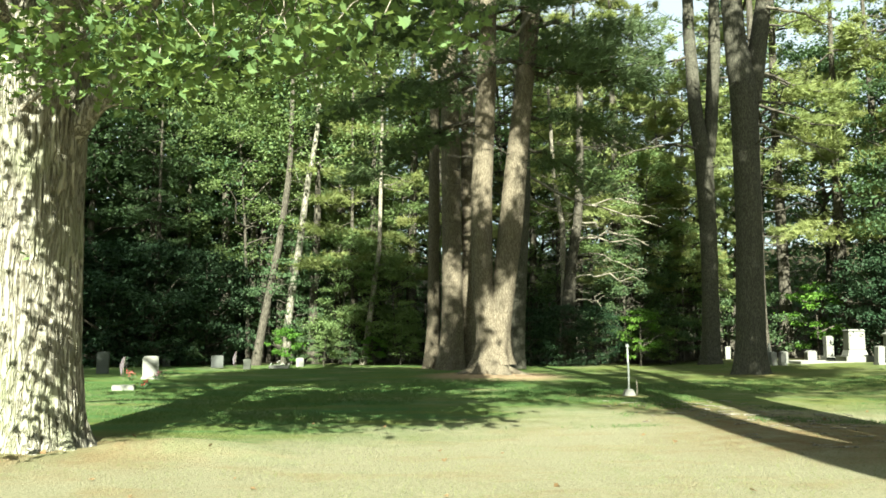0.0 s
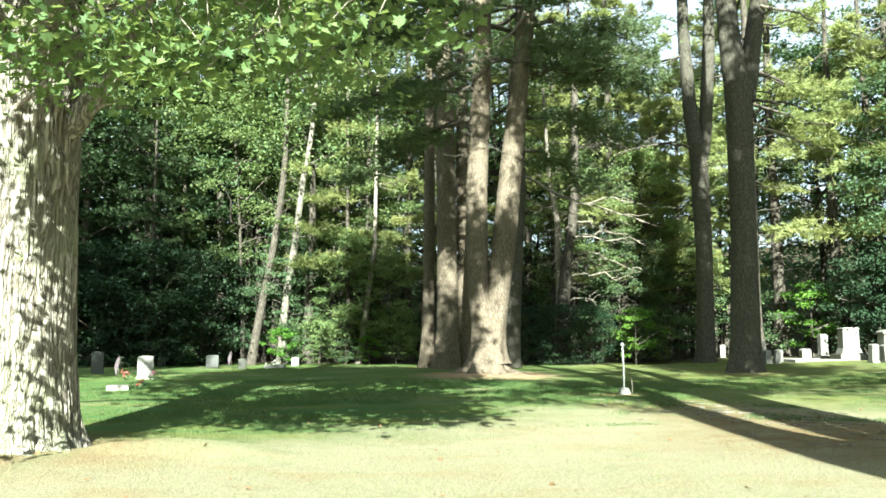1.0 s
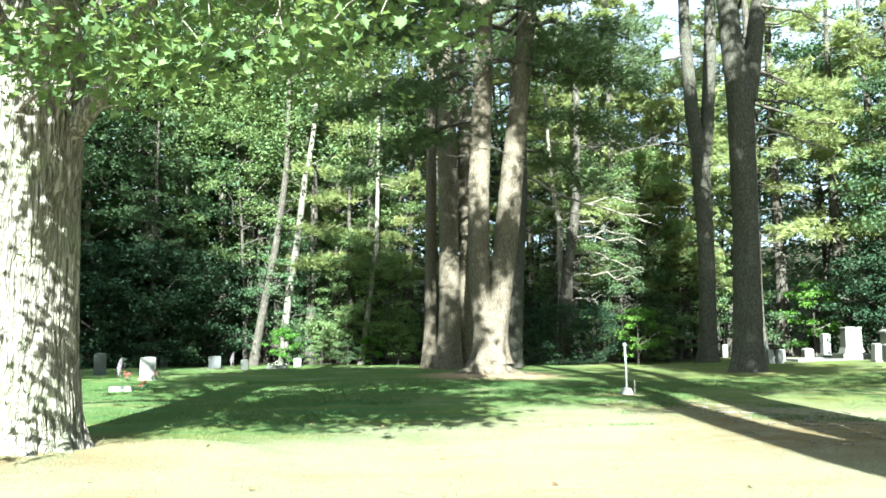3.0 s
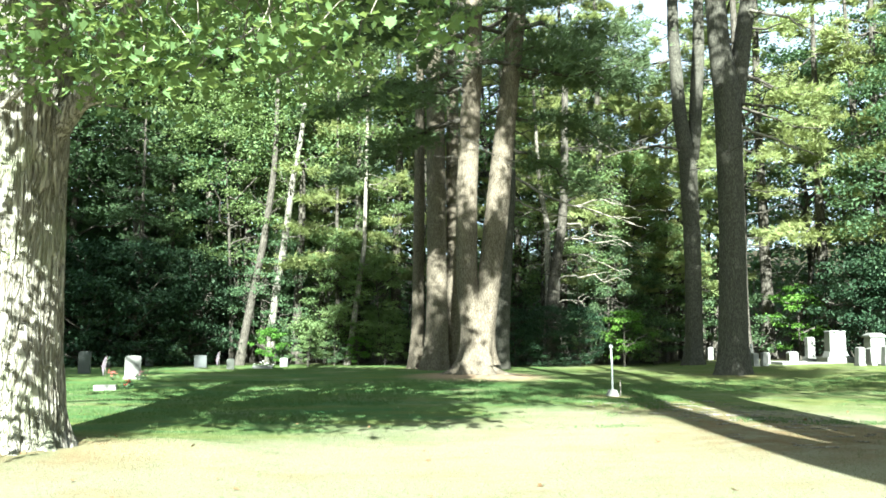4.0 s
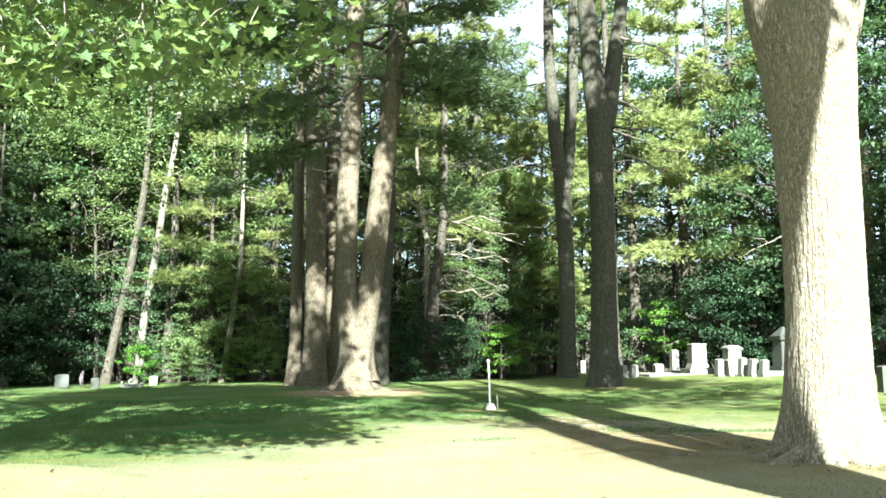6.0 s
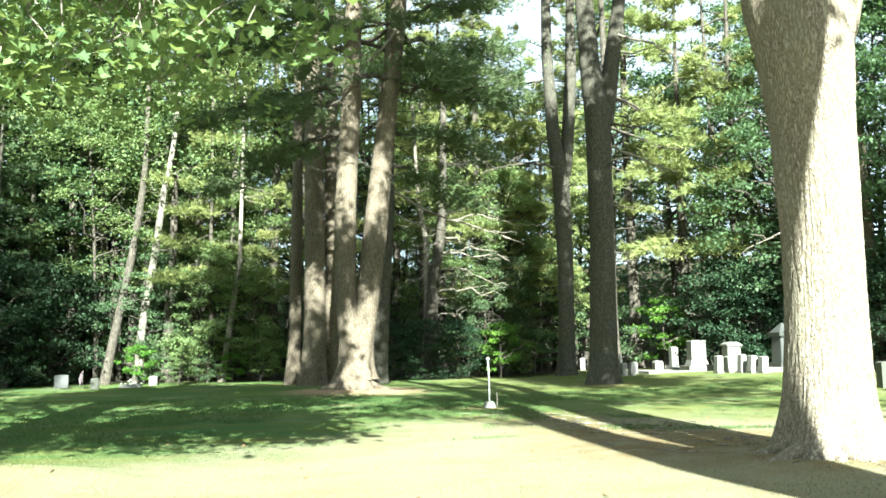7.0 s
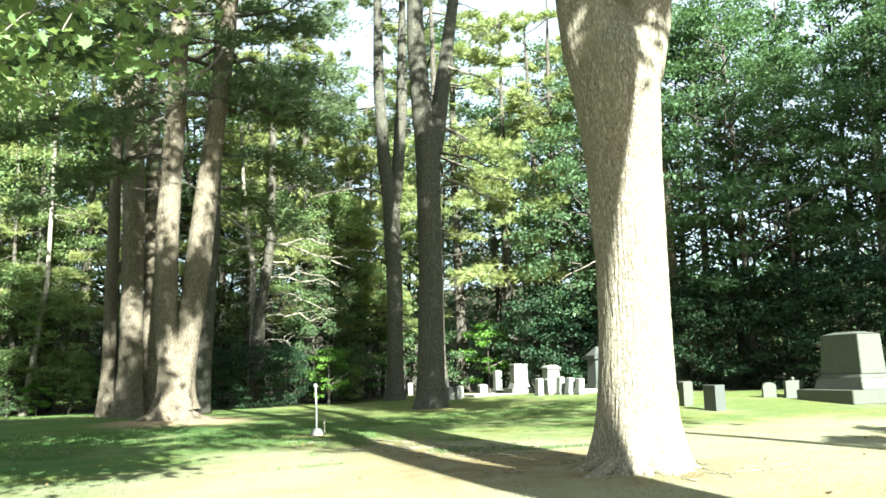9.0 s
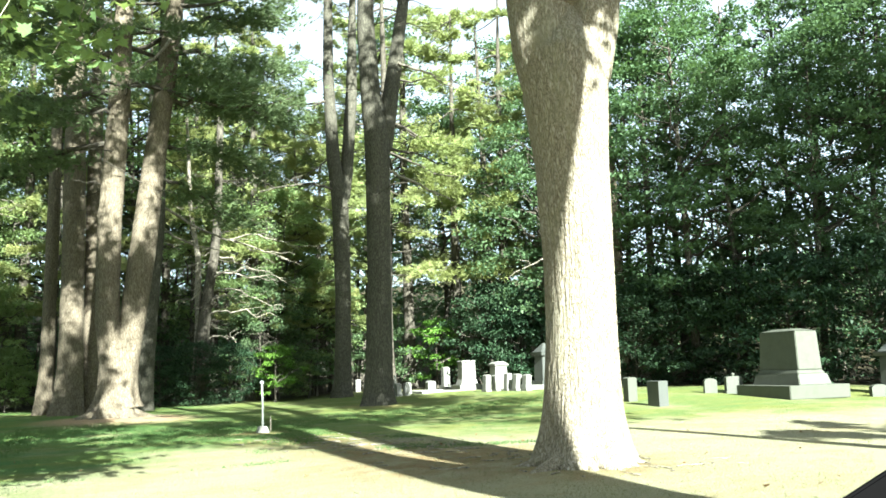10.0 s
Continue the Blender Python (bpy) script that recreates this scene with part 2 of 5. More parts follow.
def random_ways(n, lift=0.0):
    d = rng.normal(size=(n, 3))
    d[:, 2] = d[:, 2] * 0.6 + lift
    return unit(d)


def clump_leaves(geo, clumps, radii, per, size, flat=0.6, outline=DIAMOND):
    n = len(clumps) * per
    c = np.repeat(clumps, per, 0)
    r = np.repeat(radii, per)[:, None]
    off = rng.normal(size=(n, 3)) * 0.48 * r
    off[:, 2] *= flat
    ways = random_ways(n, -0.35)
    ups = unit(np.stack([rng.normal(size=n) * 0.5, rng.normal(size=n) * 0.5 - 0.25, np.ones(n)], -1))
    s = size * rng.uniform(0.65, 1.25, n)
    geo.add(*leaf_fan(c + off, ways, ups, s, outline))


def needles(geo, centres, ways, length, width, per=6):
    n = len(centres) * per
    c = np.repeat(centres, per, 0)
    d = unit(np.repeat(unit(ways), per, 0) + rng.normal(size=(n, 3)) * 0.5)
    w = unit(np.cross(d, rng.normal(size=(n, 3)))) * width * 0.5
    l = (length * rng.uniform(0.7, 1.2, n))[:, None]
    v = np.stack([c - w, c + w, c + d * l], 1).reshape(-1, 3)
    geo.add(v, np.arange(3 * n).reshape(-1, 3))


def bent(a, b, steps, wobble, sag=0.0):
    a, b = np.asarray(a, float), np.asarray(b, float)
    s = np.linspace(0, 1, steps)[:, None]
    p = a + (b - a) * s
    p[1:-1] += rng.normal(size=(steps - 2, 3)) * wobble
    p[:, 2] += sag * np.sin(np.pi * s[:, 0])
    return p


def pine_branches(wood, crown, z0, z1, reach, gap, axis, tufts=90, needle=(0.2, 0.035), keep=1.0, tilt=0.12, bare=0.25, clear=0.0):
    """Whorls of flat, feathery pine branches between the heights z0 and z1 of a stem; axis gives the stem's middle at a height."""
    z = z0
    while z < z1:
        z += gap * rng.uniform(0.7, 1.3)
        f = (z - z0) / max(z1 - z0, 0.1)
        for a in rng.uniform(0, 2 * np.pi) + np.arange(4) * 1.57 + rng.normal(size=4) * 0.35:
            if rng.random() > keep or (z < clear and math.sin(a) < -0.55):
                continue
            l = reach * (1 - 0.65 * f) * rng.uniform(0.55, 1.1)
            start = np.array(axis(z))
            out = np.array([math.cos(a), math.sin(a), 0])
            end = start + out * l + np.array([0, 0, l * tilt * rng.uniform(0.2, 1.5)])
            pts = bent(start, end, 6, 0.05 * l * 0.4, -0.05 * l)
            pts[4:, 2] += np.array([0.03, 0.09]) * l
            wood.tube(pts, np.linspace(0.05 * l / 3 + 0.015, 0.008, 6), 4)
            m = max(6, int(tufts * l / reach))
            plates = max(3, int(l * 2.0))
            side = np.array([-math.sin(a), math.cos(a), 0])
            ps, pq = bare + (1 - bare) * rng.random(plates) ** 0.7, rng.uniform(-1, 1, plates)
            pick = rng.integers(plates, size=m)
            s = np.clip(ps[pick] + rng.normal(size=m) * 0.10, bare * 0.8, 1.0)
            q = pq[pick] + rng.normal(size=m) * 0.3
            idx = np.minimum((s * 5).astype(int), 4)
            on = pts[idx] + (pts[idx + 1] - pts[idx]) * (s * 5 - idx)[:, None]
            spread = 0.40 * l * np.sin(np.pi * np.clip(s * 0.85 + 0.1, 0, 1)) + 0.12
            lift = rng.normal(size=plates)[pick] * 0.05 * l + rng.normal(size=m) * 0.07
            cen = on + side * (q * spread)[:, None] + np.stack([0 * q, 0 * q, lift - 0.03 * q * q * l], -1)
            way = out * 0.8 + side * q[:, None] * 0.8 + np.array([0, 0, 0.35 + 0.5 * tilt])
            needles(crown, cen, way, needle[0], needle[1])


def pine_bough(wood, crown, start, end, wide, tufted):
    """One long bough with overlapping plates of needles on its outer part."""
    start, end = np.array(start, float), np.array(end, float)
    l = np.linalg.norm(end - start)
    p = bent(start, end, 9, 0.03 * l, 0.05 * l)
    wood.tube(p, np.linspace(0.02 * l, 0.012, 9), 6)
    out = unit(end - start)
    side = unit(np.cross(out, np.array([0, 0, 1.0])))
    plates = int(5 + l * 2.2)
    for k in range(plates):
        f = 0.25 + 0.75 * (k + rng.random()) / plates
        on = p[min(7, int(f * 8))] + (p[min(8, int(f * 8) + 1)] - p[min(7, int(f * 8))]) * (f * 8 - min(7, int(f * 8)))
        q = rng.uniform(-1, 1) * wide * (1.15 - 0.6 * f)
        tip = on + side * q + out * abs(q) * 0.5 + np.array([0, 0, rng.normal() * 0.16 - 0.1 * abs(q)])
        wood.tube(bent(on, tip, 4, 0.04), np.linspace(0.018, 0.006, 4), 3)
        c = tip + rng.normal(size=(int(tufted * 1.15), 3)) * np.array([0.42, 0.42, 0.12])
        needles(crown, c, out * 0.7 + side * np.sign(q) * 0.5 + np.array([0, 0, 0.3]) + 0 * c, 0.26, 0.04)


def dead_twigs(wood, z0, z1, count, reach, axis):
    for k in range(count):
        z = rng.uniform(z0, z1)
        a = rng.uniform(0, 2 * np.pi)
        l = reach * rng.uniform(0.4, 1)
        s = np.array(axis(z))
        e = s + np.array([math.cos(a) * l, math.sin(a) * l, l * rng.uniform(-0.25, 0.35)])
        pts = bent(s, e, 6, 0.05 * l)
        wood.tube(pts, np.linspace(0.03, 0.006, 6), 4)
        for j in (2, 3, 4):
            d = rng.normal(size=3) * 0.35 * l * 0.5
            wood.tube(bent(pts[j], pts[j] + (pts[-1] - pts[0]) * 0.25 + d, 4, 0.03), np.linspace(0.013, 0.004, 4), 3)


def trunk_geo(path, sides, rows, flare=0.5, lobes=5, furrow=0.0, freq=6.0, seed=0, flare_h=0.45):
    """A stem along path rows (x, y, z, r), with a flared, lobed root and furrowed bark."""
    path = np.asarray(path, float)
    s = np.linspace(0, 1, rows) ** 1.25
    zs = path[0, 2] + (path[-1, 2] - path[0, 2]) * s
    x, y, r = (np.interp(zs, path[:, 2], path[:, k]) for k in (0, 1, 3))
    for arr in (x, y, r):
        arr[1:-1] = (arr[:-2] + 2 * arr[1:-1] + arr[2:]) / 4
    ang = np.linspace(0, 2 * np.pi, sides, endpoint=False)
    z2, a2 = np.repeat(zs, sides), np.tile(ang, rows)
    h = z2 - path[0, 2]
    rr = np.repeat(r, sides)
    lob = 0.55 + 0.45 * np.cos(lobes * a2 + seed + 0.9 * np.sin(2 * a2 + seed))
    rr = rr * (1 + flare * np.exp(-h / flare_h) * lob + 0.04 * np.sin(2 * a2 + 0.5 * h + seed))
    if furrow:
        u = np.stack([np.cos(a2) * freq, np.sin(a2) * freq, h * 1.3 + 0.7 * np.sin(3 * a2)], -1)
        n1 = np.abs(lattice_noise(u * 1.6, seed) - 0.5) * 2
        n2 = lattice_noise(u * np.array([3.2, 3.2, 2.6]), seed + 5)
        rr = rr + furrow * (np.minimum(n1 * 3.4, 1) - 0.7 + 0.6 * (n2 - 0.5))
    v = np.stack([np.repeat(x, sides) + rr * np.cos(a2), np.repeat(y, sides) + rr * np.sin(a2), z2], -1)
    g = Geo()
    i, j = np.arange(rows - 1)[:, None] * sides, np.arange(sides)[None]
    j2 = (j + 1) % sides
    g.add(v, np.stack([i + j, i + j2, i + sides + j2, i + sides + j], -1).reshape(-1, 4))
    return g


def roots(t, material, radius, spread):
    """Buttress roots that run out from a trunk's foot: bearing, reach and thickness."""
    for deg, reach, thick in spread:
        a = radians(deg)
        o, c = np.array([math.cos(a), math.sin(a), 0]), np.array([-math.sin(a), math.cos(a), 0])
        f = np.linspace(0, 1, 10)
        h = 0.42 * (1 - f) ** 2.2 * (0.5 + thick * 2) + 0.02 * (1 - f) - 0.03
        p = o * (radius * 0.55 + f * (reach + radius * 0.45))[:, None] + c * (0.1 * np.sin(f * 4 + deg))[:, None] + np.array([0, 0, 1.0]) * (h + 0.02)[:, None]
        part("root", Geo().tube(p, thick * (1.05 - 0.8 * f), 10).mesh("root", True), material, t)


def axis_of(path):
    path = np.asarray(path, float)
    return lambda z: (np.interp(z, path[:, 2], path[:, 0]), np.interp(z, path[:, 2], path[:, 1]), z)


# ---- ground ----
def grass_material():
    m, nt, p = mat_nodes("grass_ground")
    v = coords(nt)
    fine = noise_at(nt, v, 38, 6, 0.75)
    mid = noise_at(nt, v, 2.2, 5, 0.65)
    big = noise_at(nt, v, 0.35, 4, 0.6)
    green = ramp(nt, fine, [(0.3, (0.014, 0.068, 0.024)), (0.7, (0.062, 0.165, 0.052))])
    lush = ramp(nt, fine, [(0.3, (0.048, 0.078, 0.018)), (0.7, (0.17, 0.185, 0.05))])
    streak = noise_at(nt, coords(nt, (0.35, 1.2, 1)), 0.9, 5, 0.7)
    green = mixed(nt, ramp(nt, streak, [(0.28, (0, 0, 0)), (0.62, (1, 1, 1))]), green, lush)
    dry = ramp(nt, fine, [(0.3, (0.16, 0.148, 0.085)), (0.7, (0.32, 0.30, 0.202))])
    soil = ramp(nt, fine, [(0.3, (0.105, 0.070, 0.034)), (0.7, (0.25, 0.178, 0.088))])
    sep = nt.nodes.new("ShaderNodeSeparateXYZ")
    nt.links.new(v, sep.inputs[0])
    # lawn colour shifts towards yellow-tan on the right, in patches
    yellowed = nd(nt, "ShaderNodeMapRange", From_Min=2.0, From_Max=9.0, To_Max=0.42)
    nt.links.new(sep.outputs[0], yellowed.inputs[0])
    patchy = nt.nodes.new("ShaderNodeMath")
    patchy.operation = "MULTIPLY"
    nt.links.new(yellowed.outputs[0], patchy.inputs[0])
    nt.links.new(ramp(nt, mid, [(0.3, (0.25, 0.25, 0.25)), (0.6, (1, 1, 1))]), patchy.inputs[1])
    green = mixed(nt, patchy.outputs[0], green, ramp(nt, fine, [(0.3, (0.10, 0.10, 0.03)), (0.7, (0.27, 0.235, 0.085))]))
    side = nt.nodes.new("ShaderNodeMath")
    side.operation = "MINIMUM"
    side.inputs[1].default_value = 2.5
    nt.links.new(sep.outputs[0], side.inputs[0])
    slant = nt.nodes.new("ShaderNodeMath")
    slant.operation = "MULTIPLY_ADD"
    slant.inputs[1].default_value = -0.85
    nt.links.new(side.outputs[0], slant.inputs[0])
    nt.links.new(sep.outputs[1], slant.inputs[2])
    worn = nd(nt, "ShaderNodeMapRange", From_Min=15.8, From_Max=11.0)
    nt.links.new(slant.outputs[0], worn.inputs[0])
    s = nt.nodes.new("ShaderNodeMath")
    s.operation = "MULTIPLY_ADD"
    nt.links.new(worn.outputs[0], s.inputs[0])
    s.inputs[1].default_value = 0.62
    nt.links.new(ramp(nt, big, [(0.3, (0, 0, 0)), (0.7, (0.45, 0.45, 0.45))]), s.inputs[2])
    s2 = nt.nodes.new("ShaderNodeMath")
    s2.operation = "MULTIPLY_ADD"
    nt.links.new(mid, s2.inputs[0])
    s2.inputs[1].default_value = 0.5
    nt.links.new(s.outputs[0], s2.inputs[2])
    col = mixed(nt, ramp(nt, s2.outputs[0], [(0.48, (0, 0, 0)), (1.05, (1, 1, 1))]), green, dry)
    bare = noise_at(nt, coords(nt, (0.6, 1.3, 1)), 0.8, 6, 0.72)
    spot = nt.nodes.new("ShaderNodeMath")
    spot.operation = "MULTIPLY"
    nt.links.new(ramp(nt, bare, [(0.50, (0, 0, 0)), (0.66, (0.8, 0.8, 0.8))]), spot.inputs[0])
    nt.links.new(worn.outputs[0], spot.inputs[1])
    col = mixed(nt, spot.outputs[0], col, ramp(nt, fine, [(0.3, (0.15, 0.112, 0.056)), (0.7, (0.30, 0.24, 0.135))]))
    for x, y, r in ((-5.0, 10.3, 2.6), (1.6, 29.6, 2.6), (11.0, 30.0, 1.8), (6.6, 9.8, 2.0), (5.0, 11.5, 2.6), (6.6, 12.6, 1.9), (5.1, 14.2, 2.2), (4.6, 17.0, 2.0), (3.9, 20.0, 1.6), (0.5, 38, 2.5)):
        dist = nt.nodes.new("ShaderNodeVectorMath")
        dist.operation = "DISTANCE"
        flatv = nt.nodes.new("ShaderNodeCombineXYZ")
        nt.links.new(sep.outputs[0], flatv.inputs[0])
        nt.links.new(sep.outputs[1], flatv.inputs[1])
        nt.links.new(flatv.outputs[0], dist.inputs[0])
        dist.inputs[1].default_value = (x, y, 0)
        near = nd(nt, "ShaderNodeMapRange", From_Min=r, From_Max=r * 0.25)
        nt.links.new(dist.outputs["Value"], near.inputs[0])
        w = nt.nodes.new("ShaderNodeMath")
        w.operation = "MULTIPLY"
        nt.links.new(near.outputs[0], w.inputs[0])
        nt.links.new(ramp(nt, mid, [(0.35, (0.1, 0.1, 0.1)), (0.62, (1, 1, 1))]), w.inputs[1])
        col = mixed(nt, w.outputs[0], col, soil)
    dist = nt.nodes.new("ShaderNodeVectorMath")
    dist.operation = "DISTANCE"
    nt.links.new(flatv.outputs[0], dist.inputs[0])
    dist.inputs[1].default_value = (1.8, 29.1, 0)
    near = nd(nt, "ShaderNodeMapRange", From_Min=3.0, From_Max=1.5)
    nt.links.new(dist.outputs["Value"], near.inputs[0])
    col = mixed(nt, near.outputs[0], col, ramp(nt, fine, [(0.3, (0.17, 0.118, 0.068)), (0.7, (0.36, 0.265, 0.17))]))
    # shade beside the maple's foot, painted as a near-black patch
    foot_dist = nt.nodes.new("ShaderNodeVectorMath")
    foot_dist.operation = "DISTANCE"
    nt.links.new(flatv.outputs[0], foot_dist.inputs[0])
    foot_dist.inputs[1].default_value = (-4.13, 10.68, 0)
    foot_shade = nd(nt, "ShaderNodeMapRange", From_Min=0.36, From_Max=0.26)
    nt.links.new(foot_dist.outputs["Value"], foot_shade.inputs[0])
    col = mixed(nt, foot_shade.outputs[0], col, (0.018, 0.014, 0.009))
    # brown wood floor, darkened so that the wood's shade is in its colour
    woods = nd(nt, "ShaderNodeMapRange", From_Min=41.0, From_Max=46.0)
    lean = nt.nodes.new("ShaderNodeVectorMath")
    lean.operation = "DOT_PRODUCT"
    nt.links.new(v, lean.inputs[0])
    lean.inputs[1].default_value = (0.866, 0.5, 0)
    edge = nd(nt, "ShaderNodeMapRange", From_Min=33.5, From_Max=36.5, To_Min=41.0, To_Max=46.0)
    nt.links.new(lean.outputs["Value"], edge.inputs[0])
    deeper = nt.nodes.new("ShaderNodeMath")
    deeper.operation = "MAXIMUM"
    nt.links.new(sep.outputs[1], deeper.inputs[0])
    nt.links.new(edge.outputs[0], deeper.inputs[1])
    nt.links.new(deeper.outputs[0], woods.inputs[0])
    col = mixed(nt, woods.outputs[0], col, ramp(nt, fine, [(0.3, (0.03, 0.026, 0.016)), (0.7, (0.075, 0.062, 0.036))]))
    nt.links.new(col, p.inputs["Base Color"])
    p.inputs["Roughness"].default_value = 0.95
    p.inputs["Specular IOR Level"].default_value = 0.1
    hsum = nt.nodes.new("ShaderNodeMath")
    hsum.operation = "ADD"
    nt.links.new(fine, hsum.inputs[0])
    nt.links.new(mid, hsum.inputs[1])
    bumped(nt, p, hsum.outputs[0], 0.04)
    return m


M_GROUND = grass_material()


def build_ground():
    near = np.arange(-30, 50.01, 0.4)
    near = np.unique(np.concatenate([near, np.arange(-5.0, -1.8, 0.1)]).round(3))
    xs = np.concatenate([[-900, -400, -200, -110, -70, -48, -38], near, [58, 72, 110, 200, 400, 900]])
    ys = np.concatenate([[-900, -400, -150, -60, -25, -10, -4], np.unique(np.concatenate([np.arange(0, 60.01, 0.4), np.arange(9.6, 11.3, 0.1)]).round(3)), [66, 74, 84, 100, 130, 200, 400, 900]])
    X, Y = np.meshgrid(xs, ys)
    v = np.stack([X, Y, ground_z(X, Y)], -1).reshape(-1, 3)
    k = len(xs)
    i, j = np.arange(len(ys) - 1)[:, None] * k, np.arange(k - 1)[None]
    g = Geo().add(v, np.stack([i + j, i + j + 1, i + k + j + 1, i + k + j], -1).reshape(-1, 4))
    me = g.mesh("ground", True)
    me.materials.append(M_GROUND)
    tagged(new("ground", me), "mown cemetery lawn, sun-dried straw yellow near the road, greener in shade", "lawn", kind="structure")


build_ground()


def build_grass():
    m = leaf("grass_blades", (0.09, 0.11, 0.04), (0.2, 0.195, 0.1), (0.14, 0.16, 0.05), 0.25, 0.7)
    n = 46000
    y = 6.2 + 14.5 * rng.random(n) ** 1.25
    x = rng.uniform(-0.62, 1.25, n) * y
    keep = lattice_noise(np.stack([x * 1.8, y * 1.8, 0 * x], -1), 11) + 0.25 * rng.random(n) > 0.42
    x, y = x[keep], y[keep]
    c = np.stack([x, y, ground_z(x, y) - 0.005], -1)
    g = Geo()
    needles(g, c, np.stack([rng.normal(size=len(x)) * 0.5, rng.normal(size=len(x)) * 0.5, np.ones(len(x))], -1), 0.042, 0.0055, 2)
    me = g.mesh("grass")
    me.materials.append(m)
    tagged(new("grass", me), "short dry yellow-green grass blades on the lawn", "grass", kind="stuff")


build_grass()


def build_litter():
    n = 70
    y = rng.uniform(6.5, 17, n)
    x = rng.uniform(-0.55, 1.2, n) * y
    c = np.stack([x, y, ground_z(x, y) + 0.02], -1)
    ups = unit(np.stack([rng.normal(size=n) * 0.4, rng.normal(size=n) * 0.4, np.ones(n)], -1))
    ways = unit(np.stack([rng.normal(size=n), rng.normal(size=n), rng.normal(size=n) * 0.2], -1))
    me = Geo().add(*leaf_fan(c, ways, ups, rng.uniform(0.04, 0.08, n), MAPLE)).mesh("fallen_leaves")
    me.materials.append(leaf("dead_leaf", (0.10, 0.06, 0.03), (0.26, 0.17, 0.08), (0.2, 0.12, 0.05), 0.2, 0.8))
    tagged(new("fallen_leaves", me), "scattered dry brown leaves on the lawn", "fallen leaves", kind="stuff")


build_litter()


# ---- near trees ----
def build_maple():
    x0, y0 = -5.2, 10.4
    t = thing("maple_tree", "old maple with pale furrowed bark and low leafy boughs", "tree", (x0, y0, gz(x0, y0) - 0.12))
    path = [(0, 0, 0, 0.72), (0.0, 0, 1.0, 0.66), (-0.05, 0, 3.0, 0.63), (-0.1, 0, 5.0, 0.66), (-0.3, 0, 7.0, 0.55), (-0.4, 0.2, 12, 0.4), (-0.3, 0.4, 20, 0.16)]
    part("trunk", trunk_geo(path, 170, 220, 0.34, 5, 0.045, 6.2, 4, 0.45).mesh("trunk", False), M_MAPLE_BARK, t)
    roots(t, M_MAPLE_BARK, 0.85, ((335, 0.5, 0.15), (300, 0.45, 0.15), (262, 0.5, 0.15), (225, 0.5, 0.15)))
    wood, crown, upper = Geo(), Geo(), Geo()
    limbs = [((0.1, 0, 3.5), (0.62, -0.05, 4.1), (1.0, -0.1, 4.55), (1.9, -0.4, 6.3), (2.6, -0.8, 8.5)),
             ((0.3, -0.4, 5.0), (1.2, -1.6, 5.6), (2.4, -2.8, 5.9), (4.2, -3.6, 6.2), (5.8, -3.9, 6.0)),
             ((-0.2, -0.5, 5.2), (-0.2, -2.0, 5.9), (0.6, -3.4, 6.0), (1.6, -4.6, 5.9), (2.6, -5.0, 5.7)),
             ((-0.4, -0.4, 5.6), (-1.6, -2.0, 6.6), (-2.6, -3.6, 7.2), (-3.2, -4.4, 7.3), (-3.6, -5.2, 7.2)),
             ((0.2, 0.4, 5.6), (1.4, 1.6, 7.2), (3.0, 2.4, 8.8), (4.4, 2.8, 10.0), (5.4, 3.0, 10.6)),
             ((-0.5, 0.2, 6.4), (-2.2, 0.8, 8.4), (-3.8, 1.0, 10.0), (-5.0, 1.2, 11.0), (-6.0, 1.4, 11.5))]
    for l, r in zip(limbs, (0.19, 0.15, 0.14, 0.16, 0.16, 0.17)):
        l = np.array(l)
        s = np.linspace(0, 1, 12)
        k = np.linspace(0, 1, len(l))
        p = np.stack([np.interp(s, k, l[:, c]) for c in range(3)], -1)
        p[1:-1] += rng.normal(size=(10, 3)) * 0.04
        part("bough", Geo().tube(p, np.linspace(r, r * 0.25, 12), 12).mesh("bough", True), M_MAPLE_BARK, t)
    # dead forked stub on the low limb
    for a, b, r in (((0.55, -0.1, 4.2), (1.25, -0.35, 4.35), 0.04), ((0.95, -0.25, 4.28), (1.3, -0.4, 4.75), 0.022), ((1.15, -0.32, 4.33), (1.55, -0.4, 4.2), 0.018), ((0.1, -0.62, 4.15), (0.65, -0.75, 4.45), 0.035)):
        wood.tube(bent(a, b, 6, 0.03), np.linspace(r, r * 0.3, 6), 6)
    # leafy sprays that hang from the low boughs
    seeds = []
    for base, spread, count in (((1.3, -2.6, 4.05), (0.5, 0.6, 0.35), 14), ((2.2, -3.0, 4.1), (0.9, 0.7, 0.4), 24), ((3.3, -3.2, 4.1), (0.9, 0.7, 0.4), 24),
                                ((4.4, -3.2, 4.35), (0.8, 0.6, 0.3), 16), ((5.2, -2.8, 4.75), (0.6, 0.6, 0.25), 8), ((1.8, -1.2, 4.6), (0.9, 0.7, 0.5), 20),
                                ((3.2, -0.6, 4.8), (1.0, 0.8, 0.5), 22), ((2.4, 0.8, 5.1), (1.0, 0.9, 0.6), 20), ((4.2, 1.2, 5.6), (0.9, 0.9, 0.5), 14)):
        c = np.array(base) + rng.normal(size=(count, 3)) * np.array(spread) * 0.6
        seeds.append(c)
        for q in c[::2]:
            up = q + np.array([rng.normal() * 0.5, 0.4 + rng.normal() * 0.3, 0.9])
            wood.tube(bent(up, q, 5, 0.05), np.linspace(0.012, 0.004, 5), 4)
